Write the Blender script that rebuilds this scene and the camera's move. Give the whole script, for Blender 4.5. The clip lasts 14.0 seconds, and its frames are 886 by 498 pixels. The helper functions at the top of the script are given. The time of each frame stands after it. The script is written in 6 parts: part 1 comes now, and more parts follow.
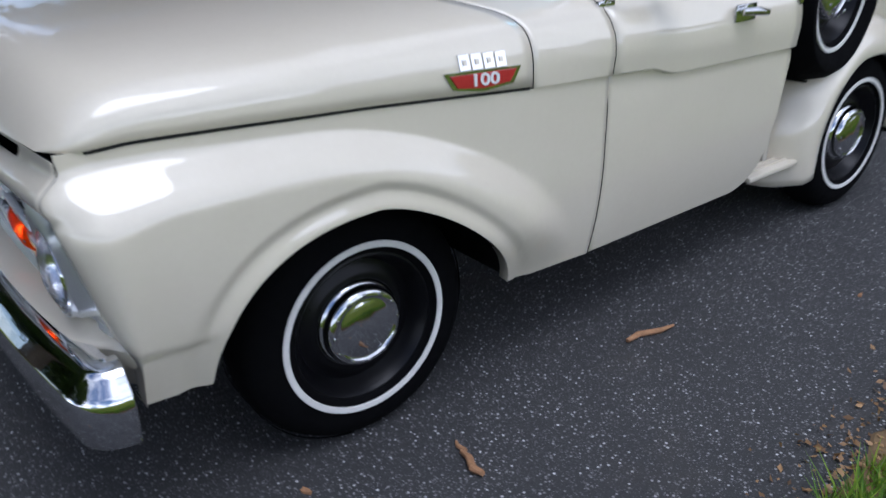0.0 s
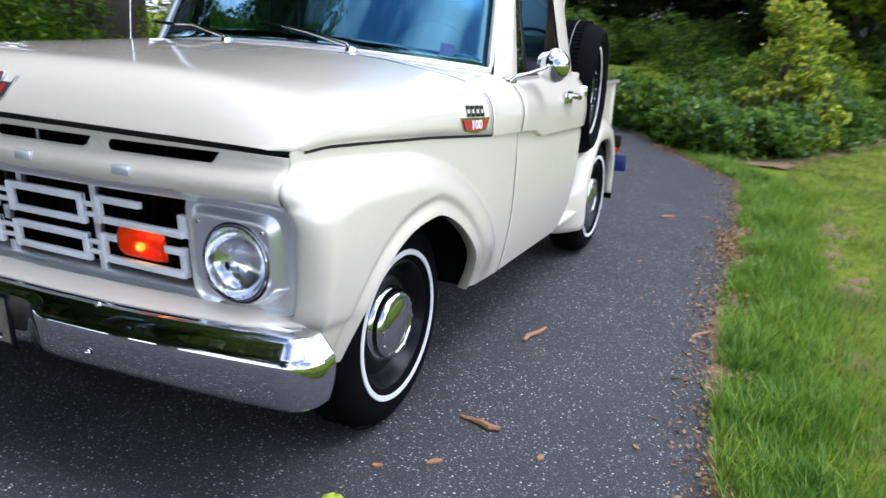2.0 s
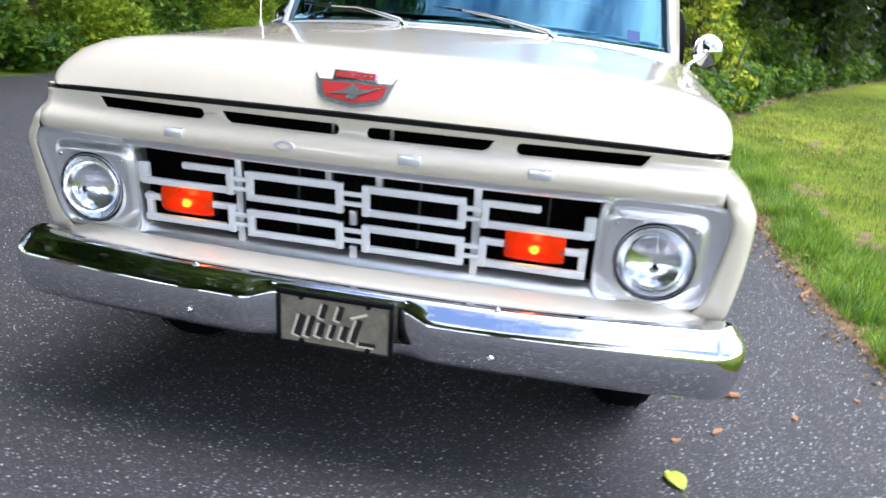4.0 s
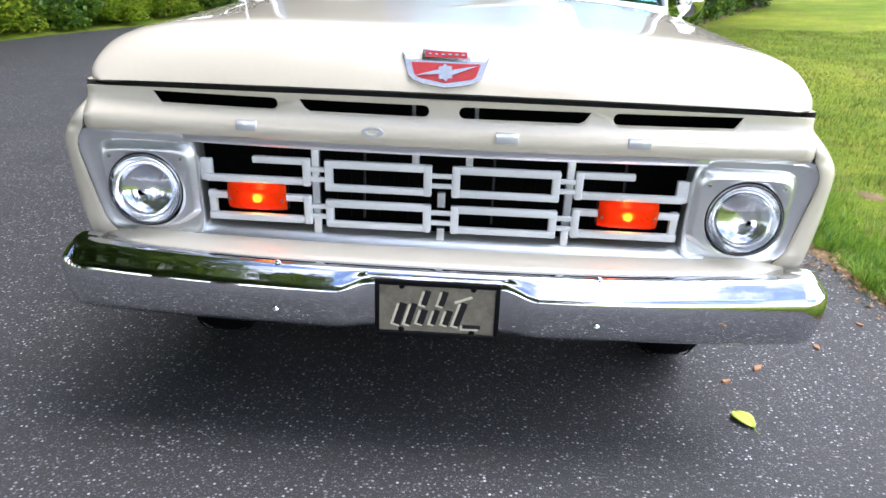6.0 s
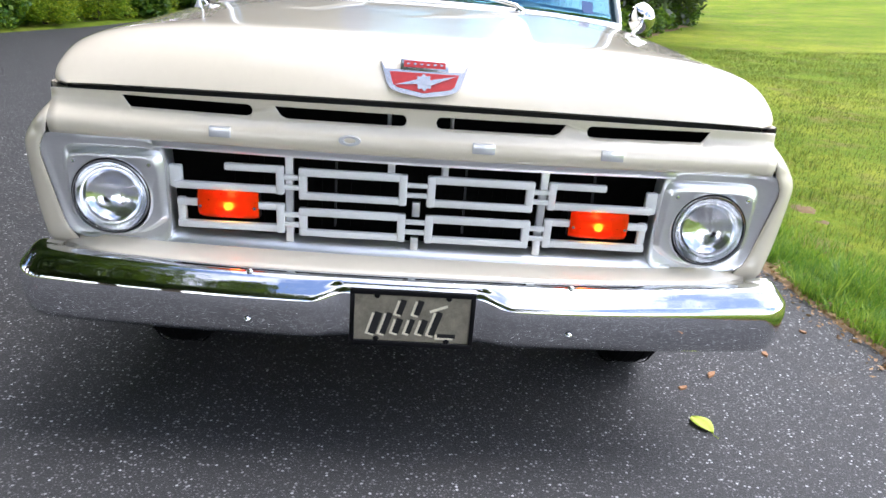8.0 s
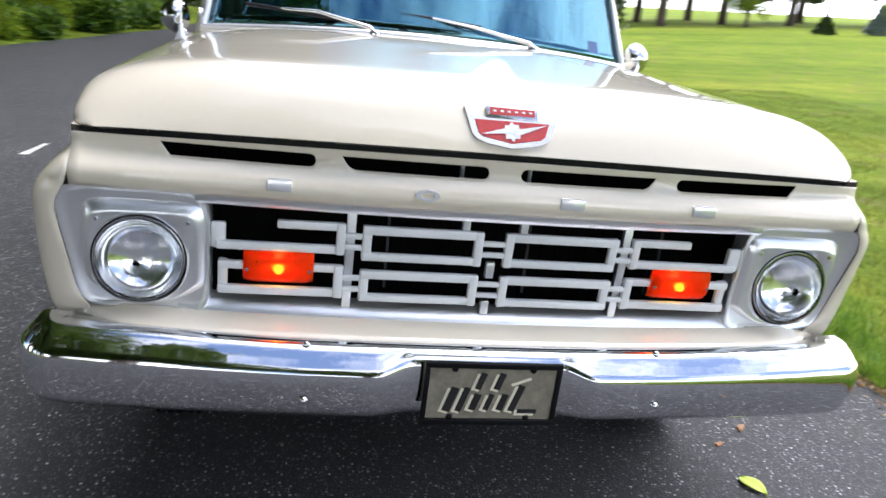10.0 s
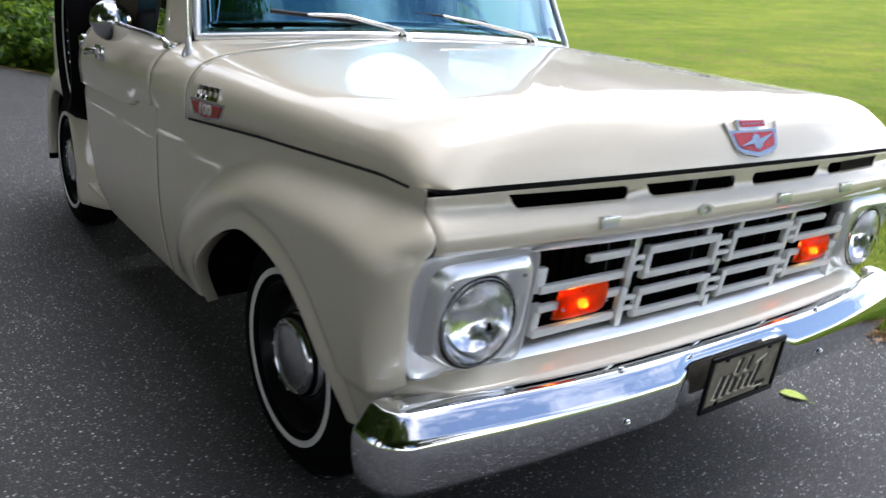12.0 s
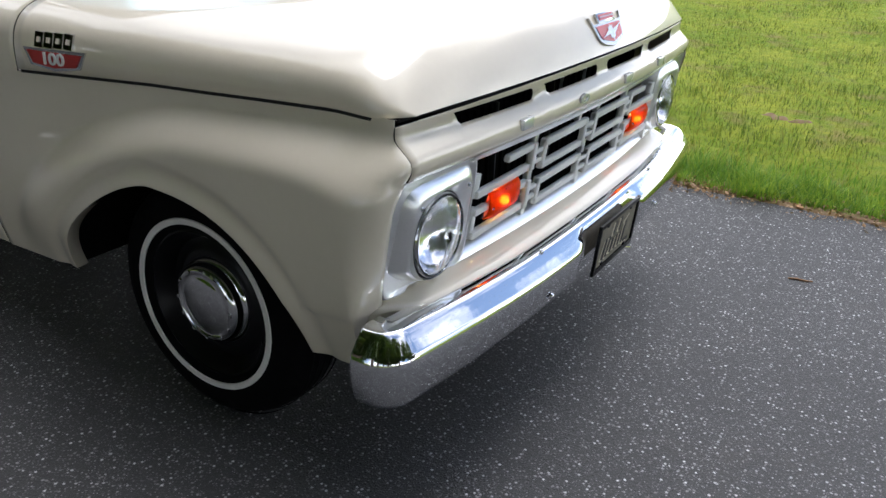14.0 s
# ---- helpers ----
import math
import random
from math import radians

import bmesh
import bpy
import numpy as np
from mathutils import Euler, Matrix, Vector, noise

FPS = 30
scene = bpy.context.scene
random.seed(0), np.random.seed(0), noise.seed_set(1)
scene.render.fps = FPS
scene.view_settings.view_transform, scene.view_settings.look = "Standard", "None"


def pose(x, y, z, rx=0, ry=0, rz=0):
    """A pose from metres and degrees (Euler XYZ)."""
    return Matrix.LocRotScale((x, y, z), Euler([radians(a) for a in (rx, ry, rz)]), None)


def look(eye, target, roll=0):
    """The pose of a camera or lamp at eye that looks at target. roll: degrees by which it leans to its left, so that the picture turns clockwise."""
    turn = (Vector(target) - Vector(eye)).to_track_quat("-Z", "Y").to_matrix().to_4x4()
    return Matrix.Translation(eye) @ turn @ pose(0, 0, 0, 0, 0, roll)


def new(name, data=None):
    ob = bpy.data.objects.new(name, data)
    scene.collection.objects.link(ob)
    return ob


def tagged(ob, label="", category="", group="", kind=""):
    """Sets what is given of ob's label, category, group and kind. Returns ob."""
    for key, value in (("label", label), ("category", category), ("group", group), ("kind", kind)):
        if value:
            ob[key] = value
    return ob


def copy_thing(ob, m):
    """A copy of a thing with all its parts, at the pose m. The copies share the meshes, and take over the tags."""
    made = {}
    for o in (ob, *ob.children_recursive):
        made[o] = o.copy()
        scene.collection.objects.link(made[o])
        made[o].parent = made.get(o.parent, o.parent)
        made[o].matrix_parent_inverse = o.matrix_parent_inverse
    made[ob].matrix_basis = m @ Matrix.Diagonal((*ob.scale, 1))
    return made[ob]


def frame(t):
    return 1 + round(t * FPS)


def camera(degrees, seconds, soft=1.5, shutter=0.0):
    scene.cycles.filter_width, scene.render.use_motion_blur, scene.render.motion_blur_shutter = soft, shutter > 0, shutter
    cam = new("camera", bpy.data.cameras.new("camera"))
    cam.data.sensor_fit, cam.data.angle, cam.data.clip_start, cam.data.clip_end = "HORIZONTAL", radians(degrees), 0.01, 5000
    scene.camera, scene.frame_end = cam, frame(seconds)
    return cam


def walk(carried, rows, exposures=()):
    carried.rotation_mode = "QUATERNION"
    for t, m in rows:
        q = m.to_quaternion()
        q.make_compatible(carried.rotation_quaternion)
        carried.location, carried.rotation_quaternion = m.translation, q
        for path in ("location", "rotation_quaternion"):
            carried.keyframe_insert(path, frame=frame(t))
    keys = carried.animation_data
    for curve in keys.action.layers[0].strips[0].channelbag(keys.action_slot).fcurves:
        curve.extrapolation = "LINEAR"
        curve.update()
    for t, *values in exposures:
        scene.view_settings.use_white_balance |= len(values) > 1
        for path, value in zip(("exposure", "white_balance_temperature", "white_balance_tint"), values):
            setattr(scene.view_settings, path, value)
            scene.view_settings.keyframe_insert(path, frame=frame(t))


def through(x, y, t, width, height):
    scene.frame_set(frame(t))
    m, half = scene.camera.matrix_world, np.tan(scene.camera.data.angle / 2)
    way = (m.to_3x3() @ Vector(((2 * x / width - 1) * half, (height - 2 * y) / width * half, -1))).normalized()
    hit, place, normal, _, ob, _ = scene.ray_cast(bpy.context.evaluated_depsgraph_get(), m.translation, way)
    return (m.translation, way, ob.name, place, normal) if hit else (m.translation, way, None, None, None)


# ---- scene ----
cam = camera(58.8, 14.0, 1.5, 0.5)
PATH = [
    (0, (-0.109, -2.422, 1.427), (0.98, -0.984, 0.563), -1.5),
    (0.5, (-0.459, -2.411, 1.421), (0.847, -1.074, 0.711), -0.2),
    (1, (-0.737, -2.283, 1.39), (0.761, -1.159, 0.687), 4.7),
    (1.5, (-1.029, -2.219, 1.29), (0.6, -1.231, 0.682), 1.5),
    (2, (-1.308, -1.94, 1.267), (0.456, -1.167, 0.729), 3.5),
    (2.5, (-1.517, -1.63, 1.264), (0.322, -1.06, 0.724), 5.5),
    (3, (-1.584, -1.247, 1.284), (0.239, -0.672, 0.695), 5.6),
    (3.5, (-1.707, -0.904, 1.285), (0.145, -0.486, 0.655), 6.0),
    (4, (-1.781, -0.625, 1.283), (0.088, -0.254, 0.676), 4.4),
    (4.2, (-1.769, -0.513, 1.328), (0.075, -0.141, 0.649), 1.7),
    (6.5, (-1.838, -0.07, 1.308), (0.043, -0.056, 0.628), 2.6),
    (7, (-1.854, -0.074, 1.287), (0.034, -0.083, 0.626), 2.2),
    (7.2, (-1.846, -0.061, 1.3), (0.037, -0.078, 0.628), 2.2),
    (9.3, (-1.739, 0.204, 1.317), (0.145, -0.028, 0.688), 7.1),
    (9.5, (-1.678, 0.237, 1.285), (0.22, 0.093, 0.67), 4.3),
    (10, (-1.56, 0.443, 1.29), (0.316, 0.078, 0.701), 6.2),
    (10.5, (-1.54, 0.847, 1.269), (0.251, 0.168, 0.694), 5.9),
    (11, (-1.369, 1.193, 1.294), (0.347, 0.415, 0.623), 4.7),
    (11.5, (-1.163, 1.476, 1.316), (0.441, 0.434, 0.732), 6.9),
    (12, (-0.973, 1.73, 1.327), (0.533, 0.57, 0.705), 4.9),
    (12.5, (-0.8, 1.881, 1.355), (0.587, 0.652, 0.602), 5.0),
    (13, (-0.696, 2.071, 1.377), (0.512, 0.644, 0.665), 3.3),
    (13.5, (-0.687, 2.129, 1.406), (0.483, 0.688, 0.663), 2.7),
    (13.93, (-0.688, 2.101, 1.387), (0.254, 0.548, 0.55), 2.4),
    (14, (-0.688, 2.101, 1.387), (0.254, 0.548, 0.55), 2.4),
]
walk(cam, [(t, look(eye, target, roll)) for t, eye, target, roll in PATH],
     [(0, -0.05, 5440, 17), (0.5, 0.10, 5440, 17), (1.5, 0.68, 5480, 18), (2, 0.92, 5480, 18), (3, 1.33, 5650, 18), (4, 1.58, 5780, 17), (10, 1.30, 6020, 16), (11.5, 0.95, 6050, 15), (14, 0.92, 6100, 14)])

# ==== world and light ====
world = bpy.data.worlds.new("sky")
scene.world = world
world.use_nodes = True
wn = world.node_tree
wn.nodes.clear()
sky = wn.nodes.new("ShaderNodeTexSky")
sky.sky_type = "NISHITA"
sky.sun_disc = False
SUN_EL, SUN_AZ = 70.0, 175.0
sky.sun_elevation, sky.sun_rotation = radians(SUN_EL), radians(SUN_AZ)
sky.air_density, sky.dust_density, sky.ozone_density = 1.0, 0.7, 1.2
bg = wn.nodes.new("ShaderNodeBackground")
bg.inputs["Strength"].default_value = 0.10
wout = wn.nodes.new("ShaderNodeOutputWorld")
# broken white cloud over the blue
puffs = wn.nodes.new("ShaderNodeTexNoise")
puffs.noise_dimensions = "4D"
puffs.inputs["W"].default_value = 218.75
puffs.inputs["Scale"].default_value, puffs.inputs["Detail"].default_value, puffs.inputs["Roughness"].default_value = 2.1, 7.0, 0.58
cover = wn.nodes.new("ShaderNodeValToRGB")
cover.color_ramp.elements[0].position, cover.color_ramp.elements[1].position = 0.43, 0.58
grey = wn.nodes.new("ShaderNodeRGBToBW")
white = wn.nodes.new("ShaderNodeVectorMath")
white.operation = "SCALE"
white.inputs["Scale"].default_value = 5.0
clouded = wn.nodes.new("ShaderNodeMix")
clouded.data_type = "RGBA"
wn.links.new(puffs.outputs["Fac"], cover.inputs["Fac"])
wn.links.new(sky.outputs[0], grey.inputs[0])
wn.links.new(grey.outputs[0], white.inputs[0])
wn.links.new(cover.outputs["Color"], clouded.inputs[0])
wn.links.new(sky.outputs[0], clouded.inputs[6])
wn.links.new(white.outputs[0], clouded.inputs[7])
wn.links.new(clouded.outputs[2], bg.inputs[0])
wn.links.new(bg.outputs[0], wout.inputs[0])
sun_data = bpy.data.lights.new("sun", "SUN")
sun_data.energy, sun_data.angle, sun_data.color = 1.1, radians(32), (1.0, 0.97, 0.92)
sun = new("sun", sun_data)
sun_way = Vector((math.sin(radians(SUN_AZ)) * math.cos(radians(SUN_EL)), math.cos(radians(SUN_AZ)) * math.cos(radians(SUN_EL)), math.sin(radians(SUN_EL))))
sun.matrix_world = look(sun_way * 60, (0, 0, 0))


# ==== materials ====
def rgba(c):
    return (c[0], c[1], c[2], 1.0)


class Nodes:
    """A small wrapper round a material's node tree."""

    def __init__(self, name):
        self.mat = bpy.data.materials.new(name)
        self.mat.use_nodes = True
        self.tree = self.mat.node_tree
        self.bsdf = self.tree.nodes["Principled BSDF"]
        self.coords = None

    def add(self, kind, **values):
        node = self.tree.nodes.new(kind)
        for key, value in values.items():
            node.inputs[key].default_value = value
        return node

    def link(self, a, b):
        self.tree.links.new(a, b)

    def place(self):
        if self.coords is None:
            self.coords = self.add("ShaderNodeNewGeometry").outputs["Position"]
        return self.coords

    def noise(self, scale, detail=4.0, rough=0.6, stretch=None):
        n = self.add("ShaderNodeTexNoise", Scale=scale, Detail=detail, Roughness=rough)
        src = self.place()
        if stretch:
            m = self.add("ShaderNodeVectorMath")
            m.operation = "MULTIPLY"
            m.inputs[1].default_value = stretch
            self.link(src, m.inputs[0])
            src = m.outputs[0]
        self.link(src, n.inputs["Vector"])
        return n.outputs["Fac"]

    def ramp(self, fac, stops):
        r = self.add("ShaderNodeValToRGB")
        el = r.color_ramp.elements
        while len(el) < len(stops):
            el.new(0.5)
        for e, (p, c) in zip(el, stops):
            e.position = p
            e.color = rgba(c) if len(c) == 3 else c
        self.link(fac, r.inputs["Fac"])
        return r.outputs["Color"]

    def mix(self, a, b, fac, mode="MIX"):
        m = self.add("ShaderNodeMix")
        m.data_type, m.blend_type = "RGBA", mode
        for sock, v in ((m.inputs[0], fac), (m.inputs[6], a), (m.inputs[7], b)):
            if isinstance(v, (tuple, list)):
                sock.default_value = rgba(v)
            elif isinstance(v, (int, float)):
                sock.default_value = v
            else:
                self.link(v, sock)
        return m.outputs[2]

    def maths(self, op, a, b=0.0, clamp=False):
        m = self.add("ShaderNodeMath")
        m.operation, m.use_clamp = op, clamp
        for sock, v in zip(m.inputs, (a, b)):
            if isinstance(v, (int, float)):
                sock.default_value = v
            else:
                self.link(v, sock)
        return m.outputs[0]

    def bump(self, height, strength, distance):
        b = self.add("ShaderNodeBump", Strength=strength, Distance=distance)
        self.link(height, b.inputs["Height"])
        self.link(b.outputs[0], self.bsdf.inputs["Normal"])

    def set(self, **values):
        for key, v in values.items():
            sock = self.bsdf.inputs[key.replace("_", " ")]
            if isinstance(v, (tuple, list)):
                sock.default_value = rgba(v)
            elif isinstance(v, (int, float)):
                sock.default_value = v
            else:
                self.link(v, sock)
        return self


def simple(name, color, rough=0.5, metal=0.0, var=0.12, scale=14.0, bump=0.0, bscale=120.0, **more):
    """A surface of one colour with mottling at two scales, uneven gloss and fine relief."""
    n = Nodes(name)
    dark = tuple(c * (1 - var) for c in color)
    light = tuple(min(1, c * (1 + var * 0.6)) for c in color)
    f = n.mix(n.noise(scale), n.noise(scale * 9.0), 0.4)
    n.set(Base_Color=n.ramp(f, [(0.3, dark), (0.7, light)]), Metallic=metal)
    r = n.maths("MULTIPLY_ADD", n.noise(scale * 2.3), rough * 0.5)
    r.node.inputs[2].default_value = rough * 0.75
    n.set(Roughness=r, **more)
    if bump:
        n.bump(n.noise(bscale, 3), bump, 0.002)
    return n.mat


def paint(name):
    """Old off-white enamel under a clear gloss, with dust and faint orange peel."""
    n = Nodes(name)
    f = n.mix(n.noise(2.5), n.noise(60.0), 0.3)
    col = n.ramp(f, [(0.3, (0.670, 0.605, 0.475)), (0.7, (0.715, 0.65, 0.52))])
    dust = n.ramp(n.noise(180.0, 2, 0.7), [(0.70, (0, 0, 0)), (0.80, (1, 1, 1))])
    col = n.mix(col, (0.55, 0.50, 0.42), n.maths("MULTIPLY", dust, 0.12))
    n.set(Base_Color=col, Roughness=n.maths("ADD", n.maths("MULTIPLY", n.noise(9.0), 0.14), 0.26), Coat_Weight=1.0, Coat_Roughness=0.02, Coat_IOR=1.7, Specular_IOR_Level=0.12)
    n.bump(n.noise(7.0, 2), 0.03, 0.008)
    return n.mat


def chrome(name, rough=0.06, pits=0.25, base=0.62):
    n = Nodes(name)
    speck = n.ramp(n.noise(170.0, 3, 0.75), [(0.60, (0, 0, 0)), (0.72, (1, 1, 1))])
    n.set(Base_Color=n.mix((base, base * 1.015, base * 1.045), (0.36, 0.34, 0.31), n.maths("MULTIPLY", speck, pits)), Metallic=1.0)
    n.set(Roughness=n.maths("ADD", n.maths("MULTIPLY", n.noise(24.0), rough), n.maths("MULTIPLY", speck, 0.2)))
    n.bump(n.noise(14.0, 2), 0.04, 0.01)
    return n.mat


def aluminium(name):
    """Dulled, brushed aluminium."""
    n = Nodes(name)
    brush = n.noise(40.0, 5, 0.7, (6.0, 0.6, 8.0))
    col = n.ramp(n.mix(brush, n.noise(7.0), 0.4), [(0.3, (0.84, 0.85, 0.865)), (0.7, (0.94, 0.945, 0.95))])
    n.set(Base_Color=col, Metallic=0.92, Roughness=n.maths("ADD", n.maths("MULTIPLY", brush, 0.16), 0.26))
    n.bump(n.noise(9.0, 2), 0.03, 0.01)
    return n.mat


def asphalt_mat():
    """Worn asphalt: tar, dense grey grit and brighter broken stones of two sizes."""
    n = Nodes("asphalt")
    pos = n.place()
    warp = n.add("ShaderNodeVectorMath")
    warp.operation = "MULTIPLY_ADD"
    fine = n.add("ShaderNodeTexNoise", Scale=160.0, Detail=2.0)
    n.link(pos, fine.inputs["Vector"])
    n.link(fine.outputs["Color"], warp.inputs[0])
    warp.inputs[1].default_value = (0.0035, 0.0035, 0.0)
    n.link(pos, warp.inputs[2])

    def stones(scale, lo, hi, few, many):
        v = n.add("ShaderNodeTexVoronoi", Scale=scale)
        n.link(warp.outputs[0], v.inputs["Vector"])
        shape = n.ramp(v.outputs["Distance"], [(lo, (1, 1, 1)), (hi, (0, 0, 0))])
        pick = n.add("ShaderNodeSeparateColor")
        n.link(v.outputs["Color"], pick.inputs[0])
        return n.maths("MULTIPLY", n.ramp(pick.outputs[0], [(few, (0, 0, 0)), (many, (1, 1, 1))]), shape), pick.outputs[1], shape

    big, tone, shape = stones(74.0, 0.20, 0.36, 0.42, 0.76)
    small, tone2, shape2 = stones(160.0, 0.24, 0.44, 0.30, 0.75)
    patch = n.ramp(n.noise(2.2, 4, 0.65), [(0.35, (0.55, 0.55, 0.55)), (0.65, (1, 1, 1))])
    tar = n.ramp(n.mix(n.noise(1.1, 3), n.noise(45.0), 0.5), [(0.3, (0.016, 0.016, 0.0162)), (0.7, (0.031, 0.031, 0.0312))])
    grit = n.maths("MULTIPLY", n.noise(420.0, 2, 0.8), 0.30)
    col = n.mix(tar, (0.10, 0.10, 0.10), grit)
    col = n.mix(col, n.ramp(tone2, [(0.0, (0.065, 0.064, 0.062)), (1.0, (0.29, 0.29, 0.29))]), n.maths("MULTIPLY", small, patch))
    col = n.mix(col, n.ramp(tone, [(0.0, (0.15, 0.146, 0.138)), (0.6, (0.38, 0.38, 0.38)), (1.0, (0.80, 0.80, 0.80))]), n.maths("MULTIPLY", big, patch))
    stain = n.ramp(n.noise(1.7, 5, 0.7), [(0.56, (0, 0, 0)), (0.72, (1, 1, 1))])
    col = n.mix(col, (0.085, 0.072, 0.055), n.maths("MULTIPLY", stain, 0.22))
    n.set(Base_Color=col, Roughness=n.maths("SUBTRACT", 0.74, n.maths("MULTIPLY", big, 0.25)), Specular_IOR_Level=0.5)
    h = n.maths("ADD", n.maths("MULTIPLY", shape, 0.7), n.maths("ADD", n.maths("MULTIPLY", shape2, 0.5), n.noise(300.0, 2)))
    n.bump(h, 0.75, 0.004)
    return n.mat


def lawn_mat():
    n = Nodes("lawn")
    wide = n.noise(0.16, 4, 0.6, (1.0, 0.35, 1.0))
    # sun on the far lawn is put into these yellow-bright tones
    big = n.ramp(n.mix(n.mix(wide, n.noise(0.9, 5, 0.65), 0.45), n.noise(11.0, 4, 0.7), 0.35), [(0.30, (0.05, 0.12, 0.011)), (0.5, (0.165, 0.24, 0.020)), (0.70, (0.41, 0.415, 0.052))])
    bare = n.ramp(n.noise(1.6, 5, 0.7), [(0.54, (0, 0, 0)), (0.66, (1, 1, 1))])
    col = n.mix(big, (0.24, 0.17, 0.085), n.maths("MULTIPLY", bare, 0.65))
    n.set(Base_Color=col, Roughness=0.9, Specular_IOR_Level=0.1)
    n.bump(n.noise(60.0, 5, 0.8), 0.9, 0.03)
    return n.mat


def leaf_mat(name, dark, mid, light, through=0.35, scale=0.9, fine=0.5):
    """Leaves: colour varies leaf by leaf, and light passes through them."""
    n = Nodes(name)
    isl = n.add("ShaderNodeNewGeometry").outputs["Random Per Island"]
    col = n.ramp(n.mix(isl, n.noise(scale, 4, 0.65), fine), [(0.25, dark), (0.5, mid), (0.78, light)])
    n.set(Base_Color=col, Roughness=0.5)
    t = n.add("ShaderNodeBsdfTranslucent")
    n.link(n.mix(col, (0.5, 0.7, 0.08), 0.25), t.inputs["Color"])
    m = n.add("ShaderNodeMixShader")
    m.inputs[0].default_value = through
    n.link(n.bsdf.outputs[0], m.inputs[1])
    n.link(t.outputs[0], m.inputs[2])
    n.link(m.outputs[0], n.tree.nodes["Material Output"].inputs["Surface"])
    return n.mat


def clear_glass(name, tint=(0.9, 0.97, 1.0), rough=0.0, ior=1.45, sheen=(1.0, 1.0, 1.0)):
    n = Nodes(name)
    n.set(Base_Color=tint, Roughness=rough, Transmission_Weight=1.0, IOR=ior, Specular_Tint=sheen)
    return n.mat


PAINT = paint("cream_enamel")
CHROME = chrome("chrome")
CAP_CHROME = chrome("hubcap_chrome", 0.14, 0.4)
BUMPER_CHROME = chrome("pitted_bumper_chrome", 0.08, 0.4, 0.70)
BADGE_METAL = simple("dulled_badge_chrome", (0.52, 0.52, 0.53), 0.2, 0.9, var=0.12, scale=50)
ALU = aluminium("dull_aluminium")
RUBBER = simple("tyre_rubber", (0.0035, 0.0035, 0.004), 0.85, var=0.3, bump=0.25, Specular_IOR_Level=0.05)
WHITEWALL = simple("whitewall_rubber", (0.72, 0.70, 0.66), 0.6, var=0.10)
BLACK = simple("black_enamel", (0.004, 0.004, 0.005), 0.32, var=0.2, Specular_IOR_Level=0.2)
UNDER = simple("underbody_black", (0.004, 0.004, 0.004), 0.95, var=0.3, Specular_IOR_Level=0.05)
WHITE_BAR = simple("white_grille_enamel", (0.78, 0.78, 0.76), 0.36, var=0.06, scale=25)
AMBER = simple("amber_lens", (1.0, 0.10, 0.0), 0.3, var=0.06, scale=40, bump=0.2, bscale=260, Transmission_Weight=0.7, IOR=1.15, Specular_IOR_Level=0.0)
# amber light from the lens is put into the silver bowl's colour
AMBER_BOWL = simple("amber_lit_bowl", (1.0, 0.22, 0.0), 0.3, 0.6, var=0.05)
BULB = Nodes("lit_bulb").set(Base_Color=(1.0, 0.7, 0.3), Emission_Color=(1.0, 0.66, 0.16), Emission_Strength=12.0).mat
BRIGHT = simple("bright_trim", (0.84, 0.85, 0.86), 0.22, 0.6, var=0.04, scale=6)
RED = simple("red_enamel", (0.42, 0.03, 0.028), 0.25, var=0.15, scale=60)
RED_LENS = simple("red_lens", (0.55, 0.02, 0.015), 0.15, var=0.1)
BLUE = simple("blue_plastic", (0.012, 0.03, 0.15), 0.35, var=0.2)
# black for panel rims and gap strips, in place of the gaps' shade
SEAM = simple("dark_gap", (0.01, 0.01, 0.01), 0.9)
PLATE = simple("plate_stone_grey", (0.23, 0.205, 0.15), 0.55, var=0.45, scale=35)
CREAM_INK = simple("cream_ink", (0.78, 0.72, 0.55), 0.5, var=0.08)
BLACK_INK = simple("black_ink", (0.01, 0.01, 0.01), 0.45, var=0.1)
GLASS = clear_glass("window_glass", (0.12, 0.26, 0.38), 0.0, 1.85)
# the reflected sky's blue is put into the windscreen's tint and sheen
SCREEN_GLASS = clear_glass("sky_tinted_windscreen", (0.12, 0.27, 0.40), 0.0, 2.4, (0.36, 0.80, 1.0))
LENS = clear_glass("lamp_glass", (0.97, 0.98, 1.0), 0.02)
REFLECTOR = simple("lamp_reflector", (0.90, 0.91, 0.92), 0.13, 1.0, var=0.05)
STREAK = simple("chalk_on_rubber", (0.22, 0.23, 0.25), 0.8, var=0.5, scale=60)
TAN = simple("tan_cab_lining", (0.15, 0.115, 0.075), 0.7, var=0.15)
VINYL = simple("dark_seat_vinyl", (0.03, 0.032, 0.036), 0.5, bump=0.2)
WOOD_CHIP = simple("dry_bark", (0.36, 0.19, 0.09), 0.85, var=0.4, scale=90, bump=0.6)
LEAF_YELLOW = simple("fallen_leaf", (0.42, 0.52, 0.05), 0.5, var=0.25, scale=70, bump=0.3)
ASPHALT = asphalt_mat()
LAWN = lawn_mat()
LINE_PAINT = simple("road_paint", (0.62, 0.61, 0.58), 0.8, var=0.35, scale=18)
BLADE = leaf_mat("grass_blades", (0.032, 0.115, 0.007), (0.10, 0.245, 0.011), (0.28, 0.39, 0.028), 0.35, 2.2, 0.6)
BLADE_DRY = leaf_mat("lawn_blades", (0.028, 0.066, 0.007), (0.125, 0.165, 0.016), (0.32, 0.275, 0.055), 0.35, 2.8, 0.65)
SOIL = simple("bare_soil", (0.19, 0.125, 0.06), 0.95, var=0.35, scale=9, bump=0.8, bscale=60)
